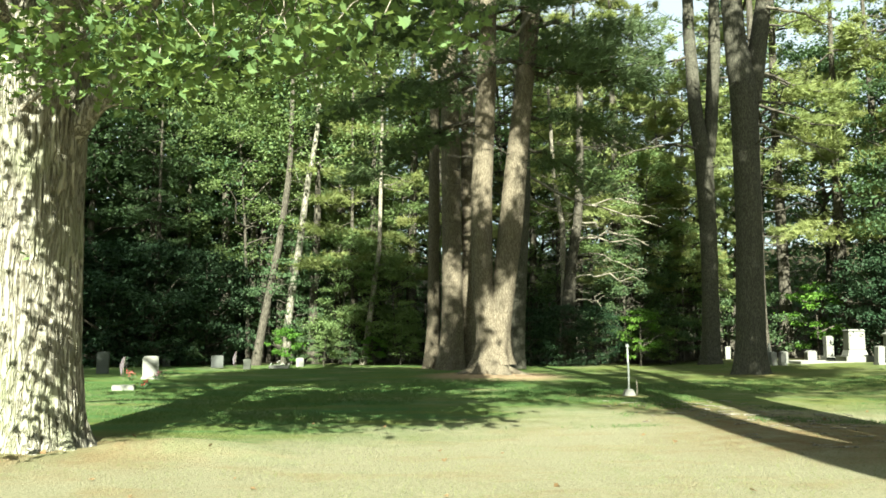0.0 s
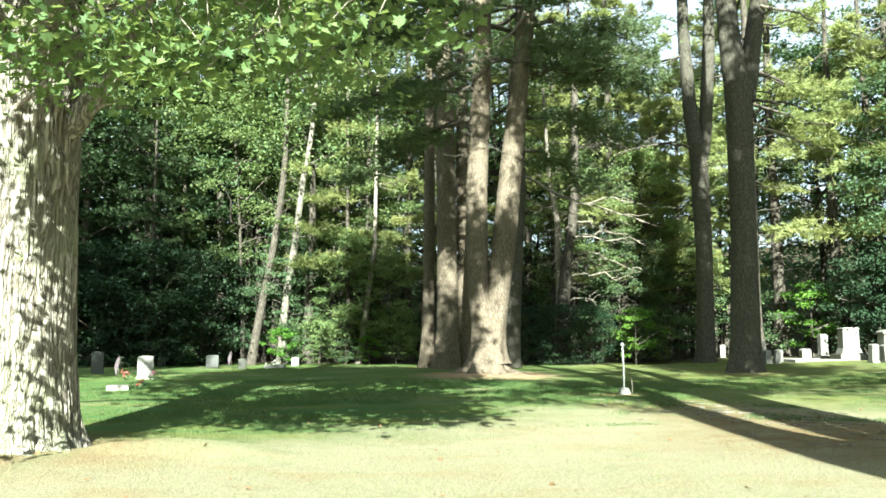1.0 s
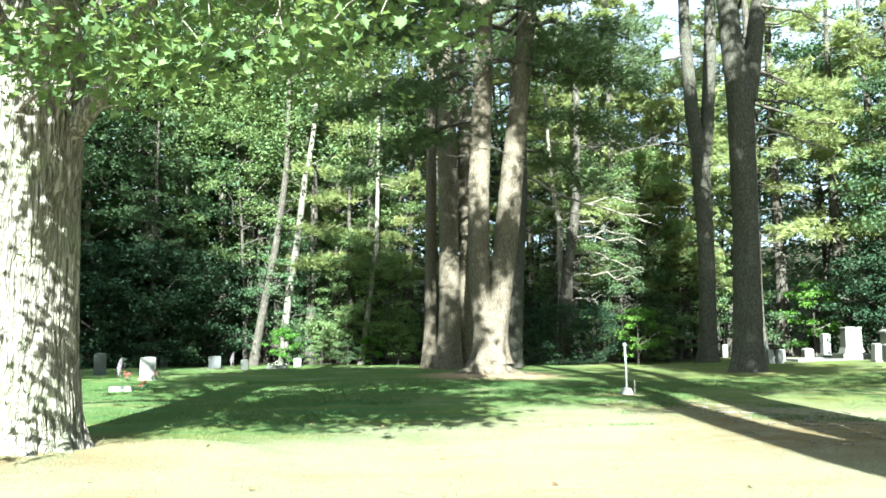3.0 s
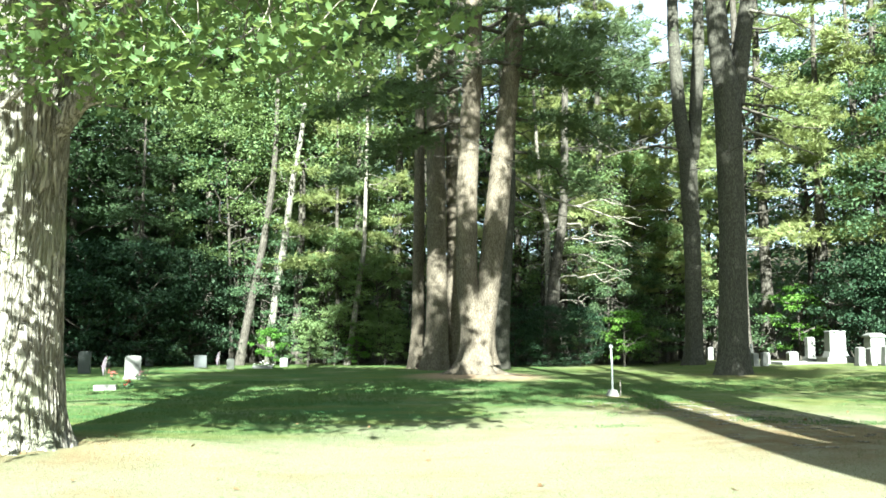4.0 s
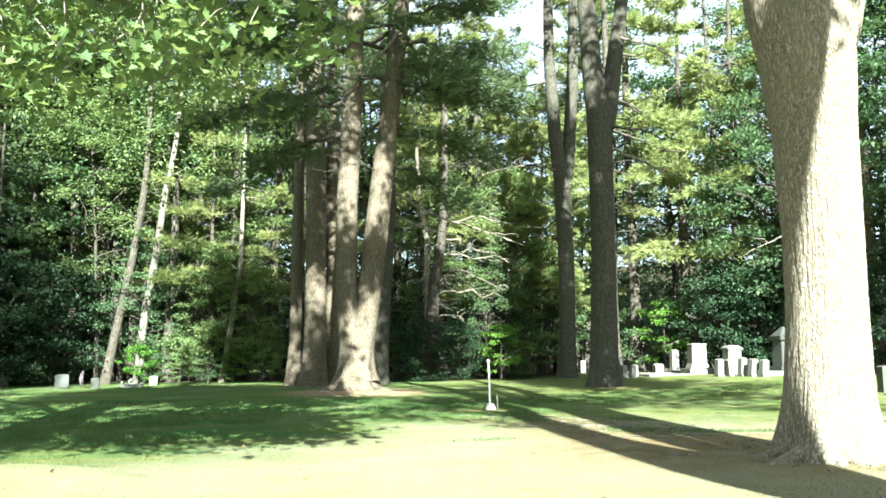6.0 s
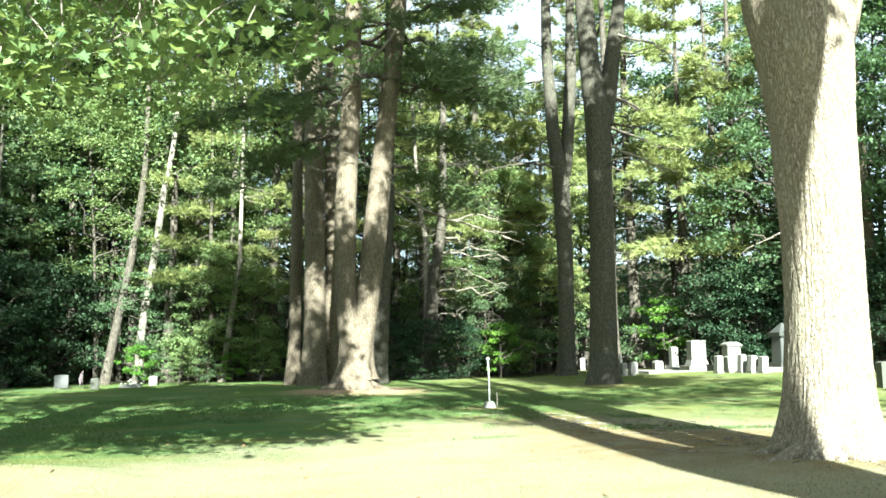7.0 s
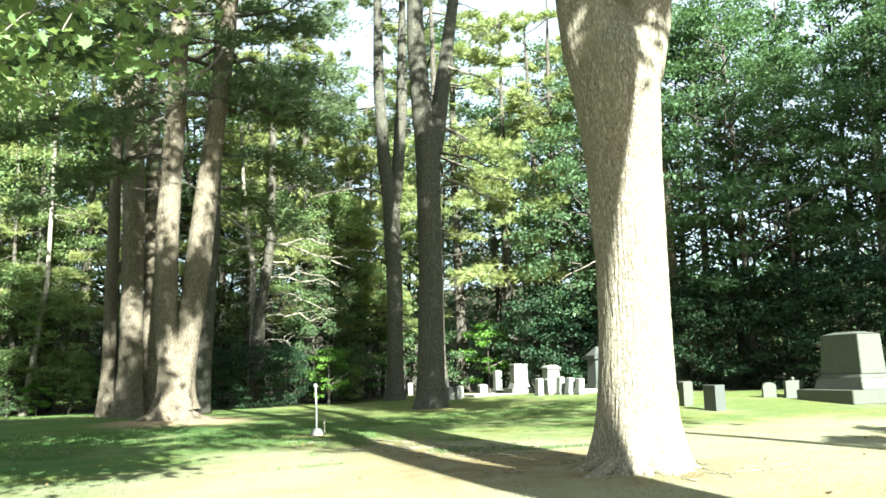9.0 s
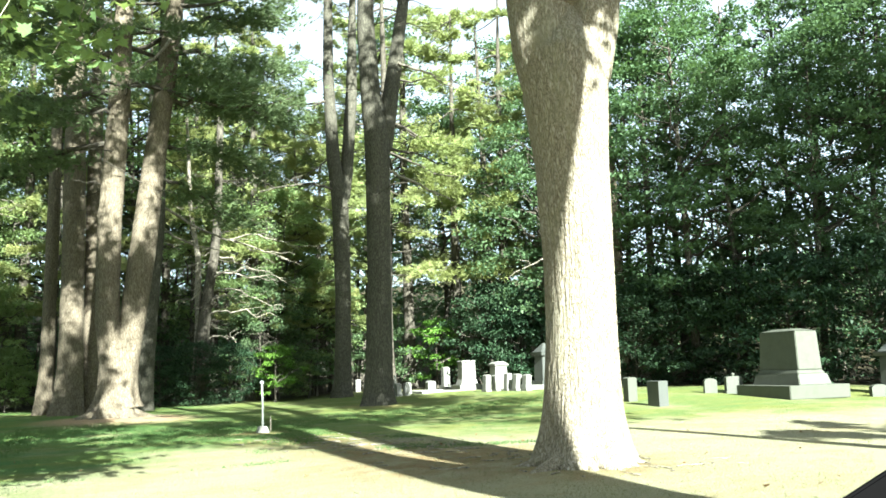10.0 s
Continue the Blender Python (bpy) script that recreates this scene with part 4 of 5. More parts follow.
KINDS = {
    "pine": [wood_pine("white pine of the wood with sunlit layers of feathery branches", h, l, re, 0.24, M_NEEDLE, 280, (0.31, 0.044), 0.72, 1.6, 16, -0.36)
             for h, l, re in ((19, 5.0, 4.6), (22, 7.0, 5.0), (17, 3.5, 4.4))],
    "hemlock": [wood_pine("dark hemlock at the edge of the wood", h, l, re, 0.22, M_DARK_NEEDLE, 85, (0.28, 0.09), 0.85, 0.8, 8, -0.38, "hemlock_tree")
                for h, l, re in ((18, 1.2, 3.8), (22, 4.0, 4.2))],
    "leafy": [wood_broadleaf("broadleaf tree of the wood with a dense green crown", h, l, re, 0.19, M_GREY_BARK, M_LEAF, 110, 150, 0.16, le)
              for h, l, re, le in ((18, 6.0, 4.2, (0.6, 0.2)), (21, 8.0, 4.6, (-0.8, 0.3)), (15, 4.0, 3.8, (0.3, -0.5)))],
    "shade": [wood_broadleaf("dark-leaved broadleaf tree of the wood", h, l, re, 0.2, M_GREY_BARK, M_DARK_LEAF, 120, 120, 0.22, le)
              for h, l, re, le in ((20, 4.0, 4.4, (0.5, 0.2)), (23, 7.0, 4.8, (-0.5, 0.4)))],
    "young": [wood_broadleaf("young broadleaf tree below the taller crowns", h, 1.6, re, 0.07, M_GREY_BARK, m, 70, 110, 0.15, (0.4, 0.2), "young_tree", "undergrowth")
              for h, re, m in ((7.5, 2.6, M_LEAF), (9.0, 2.8, M_DARK_LEAF))],
    "understory": [wood_broadleaf("slim broadleaf tree with sunlit sprays below the tall crowns", h, l, re, 0.1, M_GREY_BARK, M_LEAF, 64, 150, 0.15, le)
                   for h, l, re, le in ((13.5, 4.6, 3.4, (0.9, -0.4)), (12.0, 5.2, 3.0, (-0.7, -0.3)))],
    "thicket": [wood_broadleaf("dense evergreen thicket at the edge of the wood, leaves darkened for shade", 5.6, 0.2, 2.9, 0.06, M_GREY_BARK, M_DEEP_LEAF, 100, 80, 0.17, (0.2, 0.1), "thicket", "undergrowth")],
    "bush": [wood_broadleaf("leafy green sapling at the edge of the wood", h, 0.4, re, 0.04, M_GREY_BARK, m, 34, 80, 0.12, (0.2, 0.1), n, "undergrowth")
             for h, re, m, n in ((2.4, 1.3, M_BUSH_LEAF, "sapling"), (3.2, 1.6, M_LEAF, "sapling"), (2.6, 1.9, M_DARK_LEAF, "shrub"))],
}


SLIM = (
    ((-8.05, 42.75, 0), (-7.9, 42.7, 2.6), (-7.4, 42.8, 6.4), (-7.1, 42.9, 9.4), (-6.7, 43, 11.8)),
    ((-9.4, 42, 0), (-9.1, 42, 1.9), (-8.4, 42.2, 6.0), (-8.0, 42.3, 9.3), (-7.9, 42.3, 10.8)),
    ((-4.1, 42.8, 0), (-3.85, 42.8, 1.6), (-3.5, 42.8, 4.5), (-3.3, 42.9, 6.0)),
    ((-4.85, 43.7, 0), (-4.7, 43.7, 2.5), (-4.8, 43.7, 4.3)),
    ((6.55, 43.5, 0), (6.55, 43.5, 3.1), (6.75, 43.5, 5.2), (7.1, 43.4, 7.4), (7.25, 43.4, 9.5)),
    ((6.2, 43.9, 0), (6.4, 43.8, 3.7), (6.35, 43.8, 7.4), (5.95, 43.9, 9.8)),
    ((24.3, 32.4, 0), (24.25, 32.4, 6), (24.1, 32.4, 14)),
    ((22.6, 33.2, 0), (22.5, 33.2, 6), (22.7, 33.2, 14)))


def plant(kind, az, dist, scale=1.0, pick=None):
    """A tree of that kind at a bearing (degrees to the right of straight ahead) and distance from the road's edge."""
    pool = KINDS[kind]
    proto = pool[pick if pick is not None else int(rng.integers(len(pool)))]
    x, y = dist * math.sin(radians(az)), dist * math.cos(radians(az))
    s = scale * rng.uniform(0.92, 1.08)
    m = Matrix.LocRotScale((x, y, gz(x, y)), Euler((0, 0, rng.uniform(0, 6.28))), (s, s, s))
    return copy_thing(proto, m)


def fill(kind, az0, az1, d0, d1, count, s0=0.9, s1=1.1, pick=None):
    for k in range(count):
        az = az0 + (az1 - az0) * (k + rng.uniform(0.1, 0.9)) / count
        plant(kind, az, rng.uniform(d0, d1), rng.uniform(s0, s1), pick)


fill("leafy", -15, -9, 46, 50, 4, 1.1, 1.3, 1)
fill("shade", -30, -16, 46, 50, 5, 1.0, 1.15, 1)
fill("understory", -14, -2, 45, 49, 5, 0.95, 1.1)
fill("understory", 6, 16, 46, 49, 3, 0.8, 0.95)
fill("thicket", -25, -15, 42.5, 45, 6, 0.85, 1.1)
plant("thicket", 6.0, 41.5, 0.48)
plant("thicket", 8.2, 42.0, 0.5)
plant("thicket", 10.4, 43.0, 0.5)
fill("hemlock", -28, -15, 43.5, 46, 4, 0.7, 0.85, 0)
fill("shade", -30, -9, 48, 54, 3, 0.9, 1.1)
fill("hemlock", -30, -14.5, 49, 54, 4, 0.8, 1.0, 0)
fill("pine", -11, 3, 44, 49, 5, 0.85, 1.0)
fill("leafy", -9, 5, 47, 52, 3)
fill("shade", -6, 14, 52, 58, 3)
fill("pine", 4, 13, 46.5, 51, 3, 0.95, 1.05, 1)
fill("pine", 10.5, 18.5, 45.5, 48, 3, 0.7, 0.82, 2)
fill("leafy", 4, 13, 49, 55, 3, 0.9, 1.0)
fill("pine", 12, 19.5, 47, 52, 5, 0.86, 0.96)
plant("pine", 11.8, 47.0, 1.02, 1)
fill("leafy", 13, 19, 50, 56, 3, 0.65, 0.75)
fill("pine", 19.5, 33, 44, 52, 6, 1.12, 1.28)
plant("pine", -2.2, 46.5, 1.2, 1)
plant("leafy", -4.6, 47.5, 1.2, 1)
fill("shade", 19, 34, 50, 57, 4)
fill("hemlock", 33, 62, 40, 46, 6, 0.95, 1.15)
fill("shade", 36, 60, 38, 42, 6, 0.75, 0.95)
plant("shade", 31.5, 43, 0.85)
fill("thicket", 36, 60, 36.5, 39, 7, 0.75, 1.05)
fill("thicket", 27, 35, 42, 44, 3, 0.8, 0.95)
plant("pine", 9.3, 48.5, 1.08, 1)
plant("pine", 6.3, 48.5, 1.1, 1)
fill("shade", 34, 62, 43, 47, 3)
fill("young", -12, -1, 43, 47, 4, 0.7, 1.0)
fill("young", 10.5, 17, 45, 48, 3, 0.8, 1.1)
fill("bush", -12, -1, 43, 46, 5, 0.7, 1.0, 1)
fill("bush", 4, 17, 44, 46, 5, 0.7, 0.95)
plant("bush", 13.3, 42.0, 1.05, 0)
plant("bush", 24.2, 45.5, 1.5, 0)
plant("bush", -9.6, 42.5, 0.55, 2)
plant("bush", -10.6, 41.5, 0.75, 0)
plant("bush", -8.1, 41.2, 0.5, 1)
plant("bush", -6.3, 41.8, 0.5, 2)
plant("bush", -4.7, 42.2, 0.55, 0)
plant("bush", -2.9, 42.4, 0.7, 1)
plant("bush", 15.2, 43.0, 0.6, 1)
fill("bush", -14, 62, 46, 50, 16, 1.2, 1.8, 2)
for pool in KINDS.values():
    for proto in pool:
        for ob in (*proto.children_recursive, proto):
            bpy.data.objects.remove(ob)


def slim_tree(label, pts, r, bark_m, leaf_m, crown_n=26, spread=2.2, twigs=8, name="slender_tree"):
    """A slender tree of the wood's edge, along the points of its stem, leafy at the top."""
    pts = np.array(pts, float)
    x0, y0 = pts[0, :2]
    z0 = gz(x0, y0) - 0.08
    pts = pts - np.array([x0, y0, z0])
    pts[0, 2] = 0
    last = pts[-1] + (pts[-1] - pts[-2]) * 0.6
    last[2] = max(last[2], 15.0)
    path = np.vstack([pts, last])
    path = np.column_stack([path, np.linspace(r * 1.1, r * 0.45, len(path))])
    t = thing(name, label, "tree", (x0, y0, z0), 0, "slender trees of the wood")
    part("trunk", trunk_geo(path, 14, 60, 0.35, 5, 0.012, 3.0, int(abs(x0) * 9), 0.3).mesh("trunk", True), bark_m, t)
    wood, crown = Geo(), Geo()
    ax = axis_of(path)
    dead_twigs(wood, 3.5, 12, twigs, 1.9, ax)
    part("branchwork", wood.mesh("branchwork", True), bark_m, t)
    z = rng.uniform(9.5, last[2] + 2, crown_n)
    c = np.array([ax(k) for k in z]) + np.column_stack([rng.normal(size=(crown_n, 2)) * spread * 0.6, np.zeros(crown_n)])
    clump_leaves(crown, c, np.full(crown_n, 0.9), 50, 0.2, 0.6)
    part("foliage", crown, leaf_m, t)


slim_tree("pale-barked leaning birch catching the sun", SLIM[0], 0.21, M_PALE_BARK, M_LEAF)
slim_tree("slender leaning tree with sunlit grey bark", SLIM[1], 0.22, M_GREY_BARK, M_LEAF)
slim_tree("thin sunlit tree at the edge of the wood", SLIM[2], 0.17, M_DEAD, M_LEAF)
slim_tree("thin straight tree at the edge of the wood", SLIM[3], 0.14, M_GREY_BARK, M_LEAF)
slim_tree("broken old pine with bare sunlit limbs", SLIM[4], 0.36, M_GREY_BARK, M_NEEDLE, 8, 2.0, 34)
slim_tree("bare leaning stem beside the broken pine", SLIM[5], 0.18, M_DEAD, M_NEEDLE, 4, 1.5, 16)
slim_tree("dark straight trunk before the hemlocks", SLIM[6], 0.26, M_PINE_BARK, M_DARK_NEEDLE, 20, 1.6, 10)
slim_tree("dark trunk with a dead limb low down", SLIM[7], 0.24, M_PINE_BARK, M_DARK_NEEDLE, 20, 1.6, 10)
g = Geo().tube(bent((22.5, 33.2, 7.3), (19.5, 34.8, 5.6), 9, 0.07), np.linspace(0.06, 0.015, 9), 6)
g.tube(bent((20.8, 34.1, 6.3), (19.6, 34.0, 6.4), 5, 0.05), np.linspace(0.025, 0.008, 5), 5)
tree = [ob for ob in scene.objects if ob.get("label", "") == "dark trunk with a dead limb low down"][0]
limb = part("limb", g.mesh("limb", True), M_DEAD, tree)
limb.matrix_parent_inverse = tree.matrix_basis.inverted()


tree = [ob for ob in scene.objects if ob.get("label", "") == "broken old pine with bare sunlit limbs"][0]
for z, l, drop, way in ((3.3, 1.9, 0.5, 0.3), (4.4, 3.1, 0.2, -0.5), (4.9, 2.0, -0.5, 0.2), (5.6, 3.7, 0.9, -0.1), (6.3, 2.6, -0.2, -0.6), (6.6, 4.3, 1.3, -0.3),
                        (7.5, 3.3, 1.5, 0.1), (8.4, 3.9, 0.8, -0.4), (5.2, -1.6, 0.3, -0.3), (7.0, -1.9, 0.7, -0.2)):
    a = np.array((6.7 + 0.09 * z - 0.3, 43.4, z))
    p = bent(a, a + np.array((l, way * abs(l) - 0.4, -drop)), 9, 0.13, 0.25)
    g = Geo().tube(p, np.linspace(0.055, 0.012, 9), 6)
    for q in (3, 4, 5, 6, 7):
        e = p[q] + (p[-1] - p[0]) * rng.uniform(0.15, 0.3) + rng.normal(size=3) * np.array((0.2, 0.3, 0.3))
        g.tube(bent(p[q], e, 5, 0.05), np.linspace(0.018, 0.005, 5), 4)
    limb = part("limb", g.mesh("limb", True), M_DEAD, tree)
    limb.matrix_parent_inverse = tree.matrix_basis.inverted()


def build_far_woods():
    g, w = Geo(), Geo()
    n = 1500
    az = radians(1) * rng.uniform(-50, 78, n)
    d = rng.uniform(60, 80, n)
    z = 23 * rng.random(n) ** 1.5
    gap = ((az > radians(12.5)) & (az < radians(19)) & (z > 11)) | ((az > radians(29)) & (az < radians(62)) & (z > 8))
    az, d, z = az[~gap], d[~gap], z[~gap]
    c = np.stack([d * np.sin(az), d * np.cos(az), z * 0.75 + 0.6 + ground_z(d * np.sin(az), d * np.cos(az))], -1)
    clump_leaves(g, c, np.full(len(c), 2.7), 60, 0.55, 0.8)
    az = radians(1) * rng.uniform(-42, -6, 420)
    d = rng.uniform(55, 63, 420)
    c = np.stack([d * np.sin(az), d * np.cos(az), rng.uniform(1, 19, 420)], -1)
    clump_leaves(g, c, np.full(len(c), 2.4), 60, 0.85, 0.8)
    # unseen woods round the rest, added to close the place and block sky light
    az = radians(1) * rng.uniform(78, 310, 600)
    d = rng.uniform(48, 64, 600)
    c = np.stack([d * np.sin(az), d * np.cos(az), 19 * rng.random(600) + 0.5], -1)
    clump_leaves(g, c, np.full(len(c), 3.0), 36, 0.9, 0.8)
    for k in range(46):
        a, dd = radians(rng.uniform(-14, 62)), rng.uniform(48, 60)
        h = rng.uniform(9, 14)
        x, y = dd * math.sin(a), dd * math.cos(a)
        w.tube(bent((x, y, gz(x, y)), (x + rng.normal() * 1.2, y, h), 5, 0.15), np.linspace(0.17, 0.07, 5), 6)
    t = thing("far_woods", "deep shaded wood behind the cemetery", "woods", kind="stuff")
    part("foliage", g, M_DARK_LEAF, t)
    part("trunkwork", w.mesh("trunkwork", True), M_GREY_BARK, t)


build_far_woods()


# ---- gravestones and small things ----
def box_bm(bm, size, at=(0, 0, 0), taper=(1, 1), bev=0.012, turn=0.0):
    r = bmesh.ops.create_cube(bm, size=1.0)
    vs = r["verts"]
    for v in vs:
        top = v.co.z > 0
        v.co = Vector((v.co.x * size[0] * (taper[0] if top else 1), v.co.y * size[1] * (taper[1] if top else 1), (v.co.z + 0.5) * size[2]))
    es = list({e for v in vs for e in v.link_edges})
    if bev:
        vs = bmesh.ops.bevel(bm, geom=es, offset=bev, segments=2, affect="EDGES")["verts"]
    m = Matrix.Translation(at) @ Matrix.Rotation(radians(turn), 4, "Z")
    bmesh.ops.transform(bm, matrix=m, verts=list({v for v in vs}))
    return bm


def block(size, at=(0, 0, 0), taper=(1, 1), bev=0.012):
    return box_bm(bmesh.new(), size, at, taper, bev)


def slab(w, d, h, arch, bev=0.01):
    """An upright slab with an arched top of that rise."""
    bm = bmesh.new()
    pts = [(-w / 2, 0), (w / 2, 0)]
    for k in range(11):
        a = math.pi * k / 10
        pts.append((w / 2 * math.cos(a), h - arch + arch * math.sin(a)))
    vs = [bm.verts.new((x, -d / 2, z)) for x, z in pts]
    f = bm.faces.new(vs)
    ext = bmesh.ops.extrude_face_region(bm, geom=[f])
    bmesh.ops.translate(bm, vec=(0, d, 0), verts=[e for e in ext["geom"] if isinstance(e, bmesh.types.BMVert)])
    bmesh.ops.recalc_face_normals(bm, faces=bm.faces)
    return bm


def headstone(label, x, y, w, h, d, material, arch=0.06, base=None, turn=0.0, lean=0.0, group="gravestones"):
    t = thing("gravestone", label, "gravestone", (x, y, gz(x, y) - 0.03), turn, group)
    z = 0.0
    if base:
        part("base", block((w * base[0], d * base[0] * 1.3, base[1] + 0.03)), material, t)
        z = base[1] + 0.03
    ob = part("slab", slab(w, d, h, arch), material, t)
    ob.matrix_basis = pose(0, 0, z - 0.002, 0, lean, 0)
    return t


def monument(label, x, y, parts, material, turn):
    """A monument of stacked blocks: (name, width, depth, height, taper)."""
    t = thing("monument", label, "monument", (x, y, gz(x, y) - 0.04), turn, "monuments")
    z = 0.0
    for name, w, d, h, tp in parts:
        part(name, block((w, d, h), (0, 0, z), (tp, tp), 0.02), material, t)
        z += h
    return t


monument("large grey granite family monument on a stepped base", 21.4, 19.9,
         (("base", 2.35, 2.45, 0.42, 1.0), ("plinth", 1.28, 2.12, 0.34, 0.9), ("moulding", 1.08, 1.86, 0.13, 0.9), ("die", 0.94, 1.74, 1.21, 0.92), ("cap", 0.88, 1.62, 0.09, 0.5)), M_GRANITE, -5)
monument("dark old monument with a pitched cap under the trees", 20.1, 32.8,
         (("base", 0.95, 0.95, 0.4, 1.0), ("die", 0.7, 0.7, 1.1, 0.9), ("cornice", 0.85, 0.85, 0.16, 1.05), ("cap", 0.8, 0.8, 0.42, 0.1)), M_DARK_GRANITE, 4)
monument("dark granite monument with a moulded cap", 25.4, 19.0,
         (("base", 1.3, 1.3, 0.35, 1.0), ("die", 0.9, 0.9, 0.95, 0.95), ("cornice", 1.1, 1.1, 0.14, 1.05), ("cap", 0.95, 0.95, 0.4, 0.35)), M_DARK_GRANITE, 3)
headstone("short dark granite block marker on the grass", 15.96, 19.81, 0.34, 0.76, 0.52, M_DARK_GRANITE, 0.015, turn=0)
headstone("grey granite headstone beside the big trunk", 16.31, 21.57, 0.34, 0.78, 0.26, M_GRANITE, 0.04, turn=0)
headstone("small pale headstone with a pointed top", 20.3, 22.4, 0.42, 0.53, 0.22, M_GRANITE, 0.12, turn=-28)
stone_ob = headstone("pale headstone with shouldered top and finial", 20.84, 21.87, 0.53, 0.5, 0.3, M_GRANITE, 0.05, (1.15, 0.08), -28)
part("finial", Geo().tube([(0, 0, 0.49), (0, 0, 0.52), (0, 0, 0.56), (0, 0, 0.59), (0, 0, 0.61)], [0.05, 0.035, 0.07, 0.055, 0.01], 12).mesh("finial", True), M_GRANITE, stone_ob.children[1], "small round stone finial")
headstone("low pale marker beside the large monument", 23.75, 18.6, 0.5, 0.42, 0.25, M_GRANITE, 0.12, turn=-30)
monument("tall white marble stone with a spreading foot", 18.31, 37.2,
         (("base", 1.25, 1.1, 0.3, 1.0), ("foot", 0.92, 0.7, 0.28, 0.82), ("die", 0.74, 0.56, 0.82, 0.96), ("cap", 0.78, 0.6, 0.08, 0.9)), M_MARBLE, 0)
monument("white marble stone with a moulded cap", 18.9, 35.0,
         (("base", 0.95, 0.8, 0.22, 1.0), ("die", 0.66, 0.62, 0.92, 0.92), ("cornice", 0.74, 0.7, 0.08, 1.04), ("cap", 0.74, 0.68, 0.12, 0.6)), M_MARBLE, 0)
headstone("narrow white marble stone on a block", 18.4, 39.9, 0.36, 0.95, 0.3, M_MARBLE, 0.03, (1.4, 0.2), 5)
headstone("squat white marble stone", 17.75, 40.4, 0.44, 0.5, 0.4, M_MARBLE, 0.12, turn=0)
headstone("white marble gravestone by the pines", 15.3, 44.9, 0.34, 0.72, 0.2, M_MARBLE, 0.1, turn=0)
headstone("thin white marble gravestone by the pines", 13.95, 39.8, 0.18, 0.6, 0.12, M_MARBLE, 0.06, turn=0)
for x, y, w, h, ln in ((17.1, 32.8, 0.26, 0.66, 3), (17.5, 32.6, 0.25, 0.62, -3), (17.7, 32.0, 0.24, 0.68, 4), (17.75, 31.3, 0.26, 0.64, 7), (17.95, 30.8, 0.26, 0.60, 5),
                       (14.3, 36.3, 0.24, 0.5, 0), (14.62, 36.1, 0.22, 0.5, 3), (15.3, 37.5, 0.24, 0.46, -3)):
    headstone("small leaning white marble headstone in a row", x, y, w, h, 0.3, M_MARBLE, 0.06, (1.12, 0.08), 2, ln)
for x, y, h in ((14.9, 38.2, 0.84), (19.1, 46.0, 0.8)):
    monument("slim white marble obelisk", x, y, (("base", 0.34, 0.34, 0.12, 1.0), ("shaft", 0.2, 0.2, h, 0.45)), M_MARBLE, 5)
kerb = thing("grave_kerb", "low white marble kerb around a family plot", "kerb", (16.6, 37.4, gz(16.6, 37.4) - 0.05), 4)
for name, w, d, x, y in (("rail", 2.4, 0.2, 0, -1.0), ("rail", 2.4, 0.2, 0, 1.0), ("rail", 0.2, 1.8, -1.1, 0), ("rail", 0.2, 1.8, 1.1, 0)):
    part(name, block((w, d, 0.13), (x, y, 0)), M_MARBLE, kerb)
low = thing("grave_slab", "low flat white marble slab on the rise", "grave slab", (18.7, 32.0, gz(18.7, 32) - 0.03), 5)
part("slab", block((0.85, 1.4, 0.22)), M_MARBLE, low)
headstone("white marble headstone with flowers at its foot", -10.15, 29.1, 0.52, 0.72, 0.24, M_MARBLE, 0.04, (1.15, 0.08), 14)
headstone("small pale headstone in front of the wood", -8.7, 37.2, 0.32, 0.5, 0.2, M_GRANITE, 0.05, turn=8)
headstone("small white headstone at the edge of the wood", -6.9, 40.4, 0.36, 0.46, 0.2, M_MARBLE, 0.04, turn=6)
for x, y, w, h in ((-14.6, 38.5, 0.3, 0.3), (-14.2, 39.5, 0.26, 0.34), (-13.2, 40.0, 0.36, 0.5)):
    headstone("small worn headstone in the shade of the wood", x, y, w, h, 0.18, M_GRANITE, 0.06, turn=9)
low = thing("grave_slab", "low pale marble slab at the edge of the wood", "grave slab", (-7.55, 38.6, gz(-7.55, 38.6) - 0.03), 6)
part("slab", block((0.9, 0.5, 0.16)), M_MARBLE, low)
# these two stones take the darker granite to stand for shade
headstone("grey headstone deep in shade", -13.4, 33.0, 0.45, 0.9, 0.2, M_DARK_GRANITE, 0.05, turn=14)
headstone("grey headstone deep in shade", -10.4, 38.6, 0.55, 0.6, 0.25, M_DARK_GRANITE, 0.03, turn=10)
marker = thing("flat_marker", "low white flush grave marker in the grass", "grave marker", (-8.6, 22.6, gz(-8.6, 22.6) - 0.02), 15)
part("slab", block((0.56, 0.34, 0.16)), M_MARBLE, marker)
M_STEEL = plain("painted_pipe", (0.3, 0.31, 0.29), 0.5)
pump = thing("standpipe", "grey metal water standpipe on a white concrete foot", "standpipe", (4.47, 20.2, gz(4.47, 20.2) - 0.03))
part("foot", block((0.3, 0.3, 0.18), (0, 0, 0), (0.6, 0.6)), M_MARBLE, pump)
g = Geo()
g.tube([(0, 0, 0.1), (0, 0, 0.6), (-0.02, 0, 1.2)], [0.026, 0.024, 0.022], 10)
part("pipe", g.mesh("pipe", True), M_STEEL, pump)
g = Geo()
g.tube([(-0.02, 0, 1.18), (-0.02, 0, 1.24)], [0.05, 0.045], 10)
part("head", g.mesh("head", True), M_STEEL, pump)


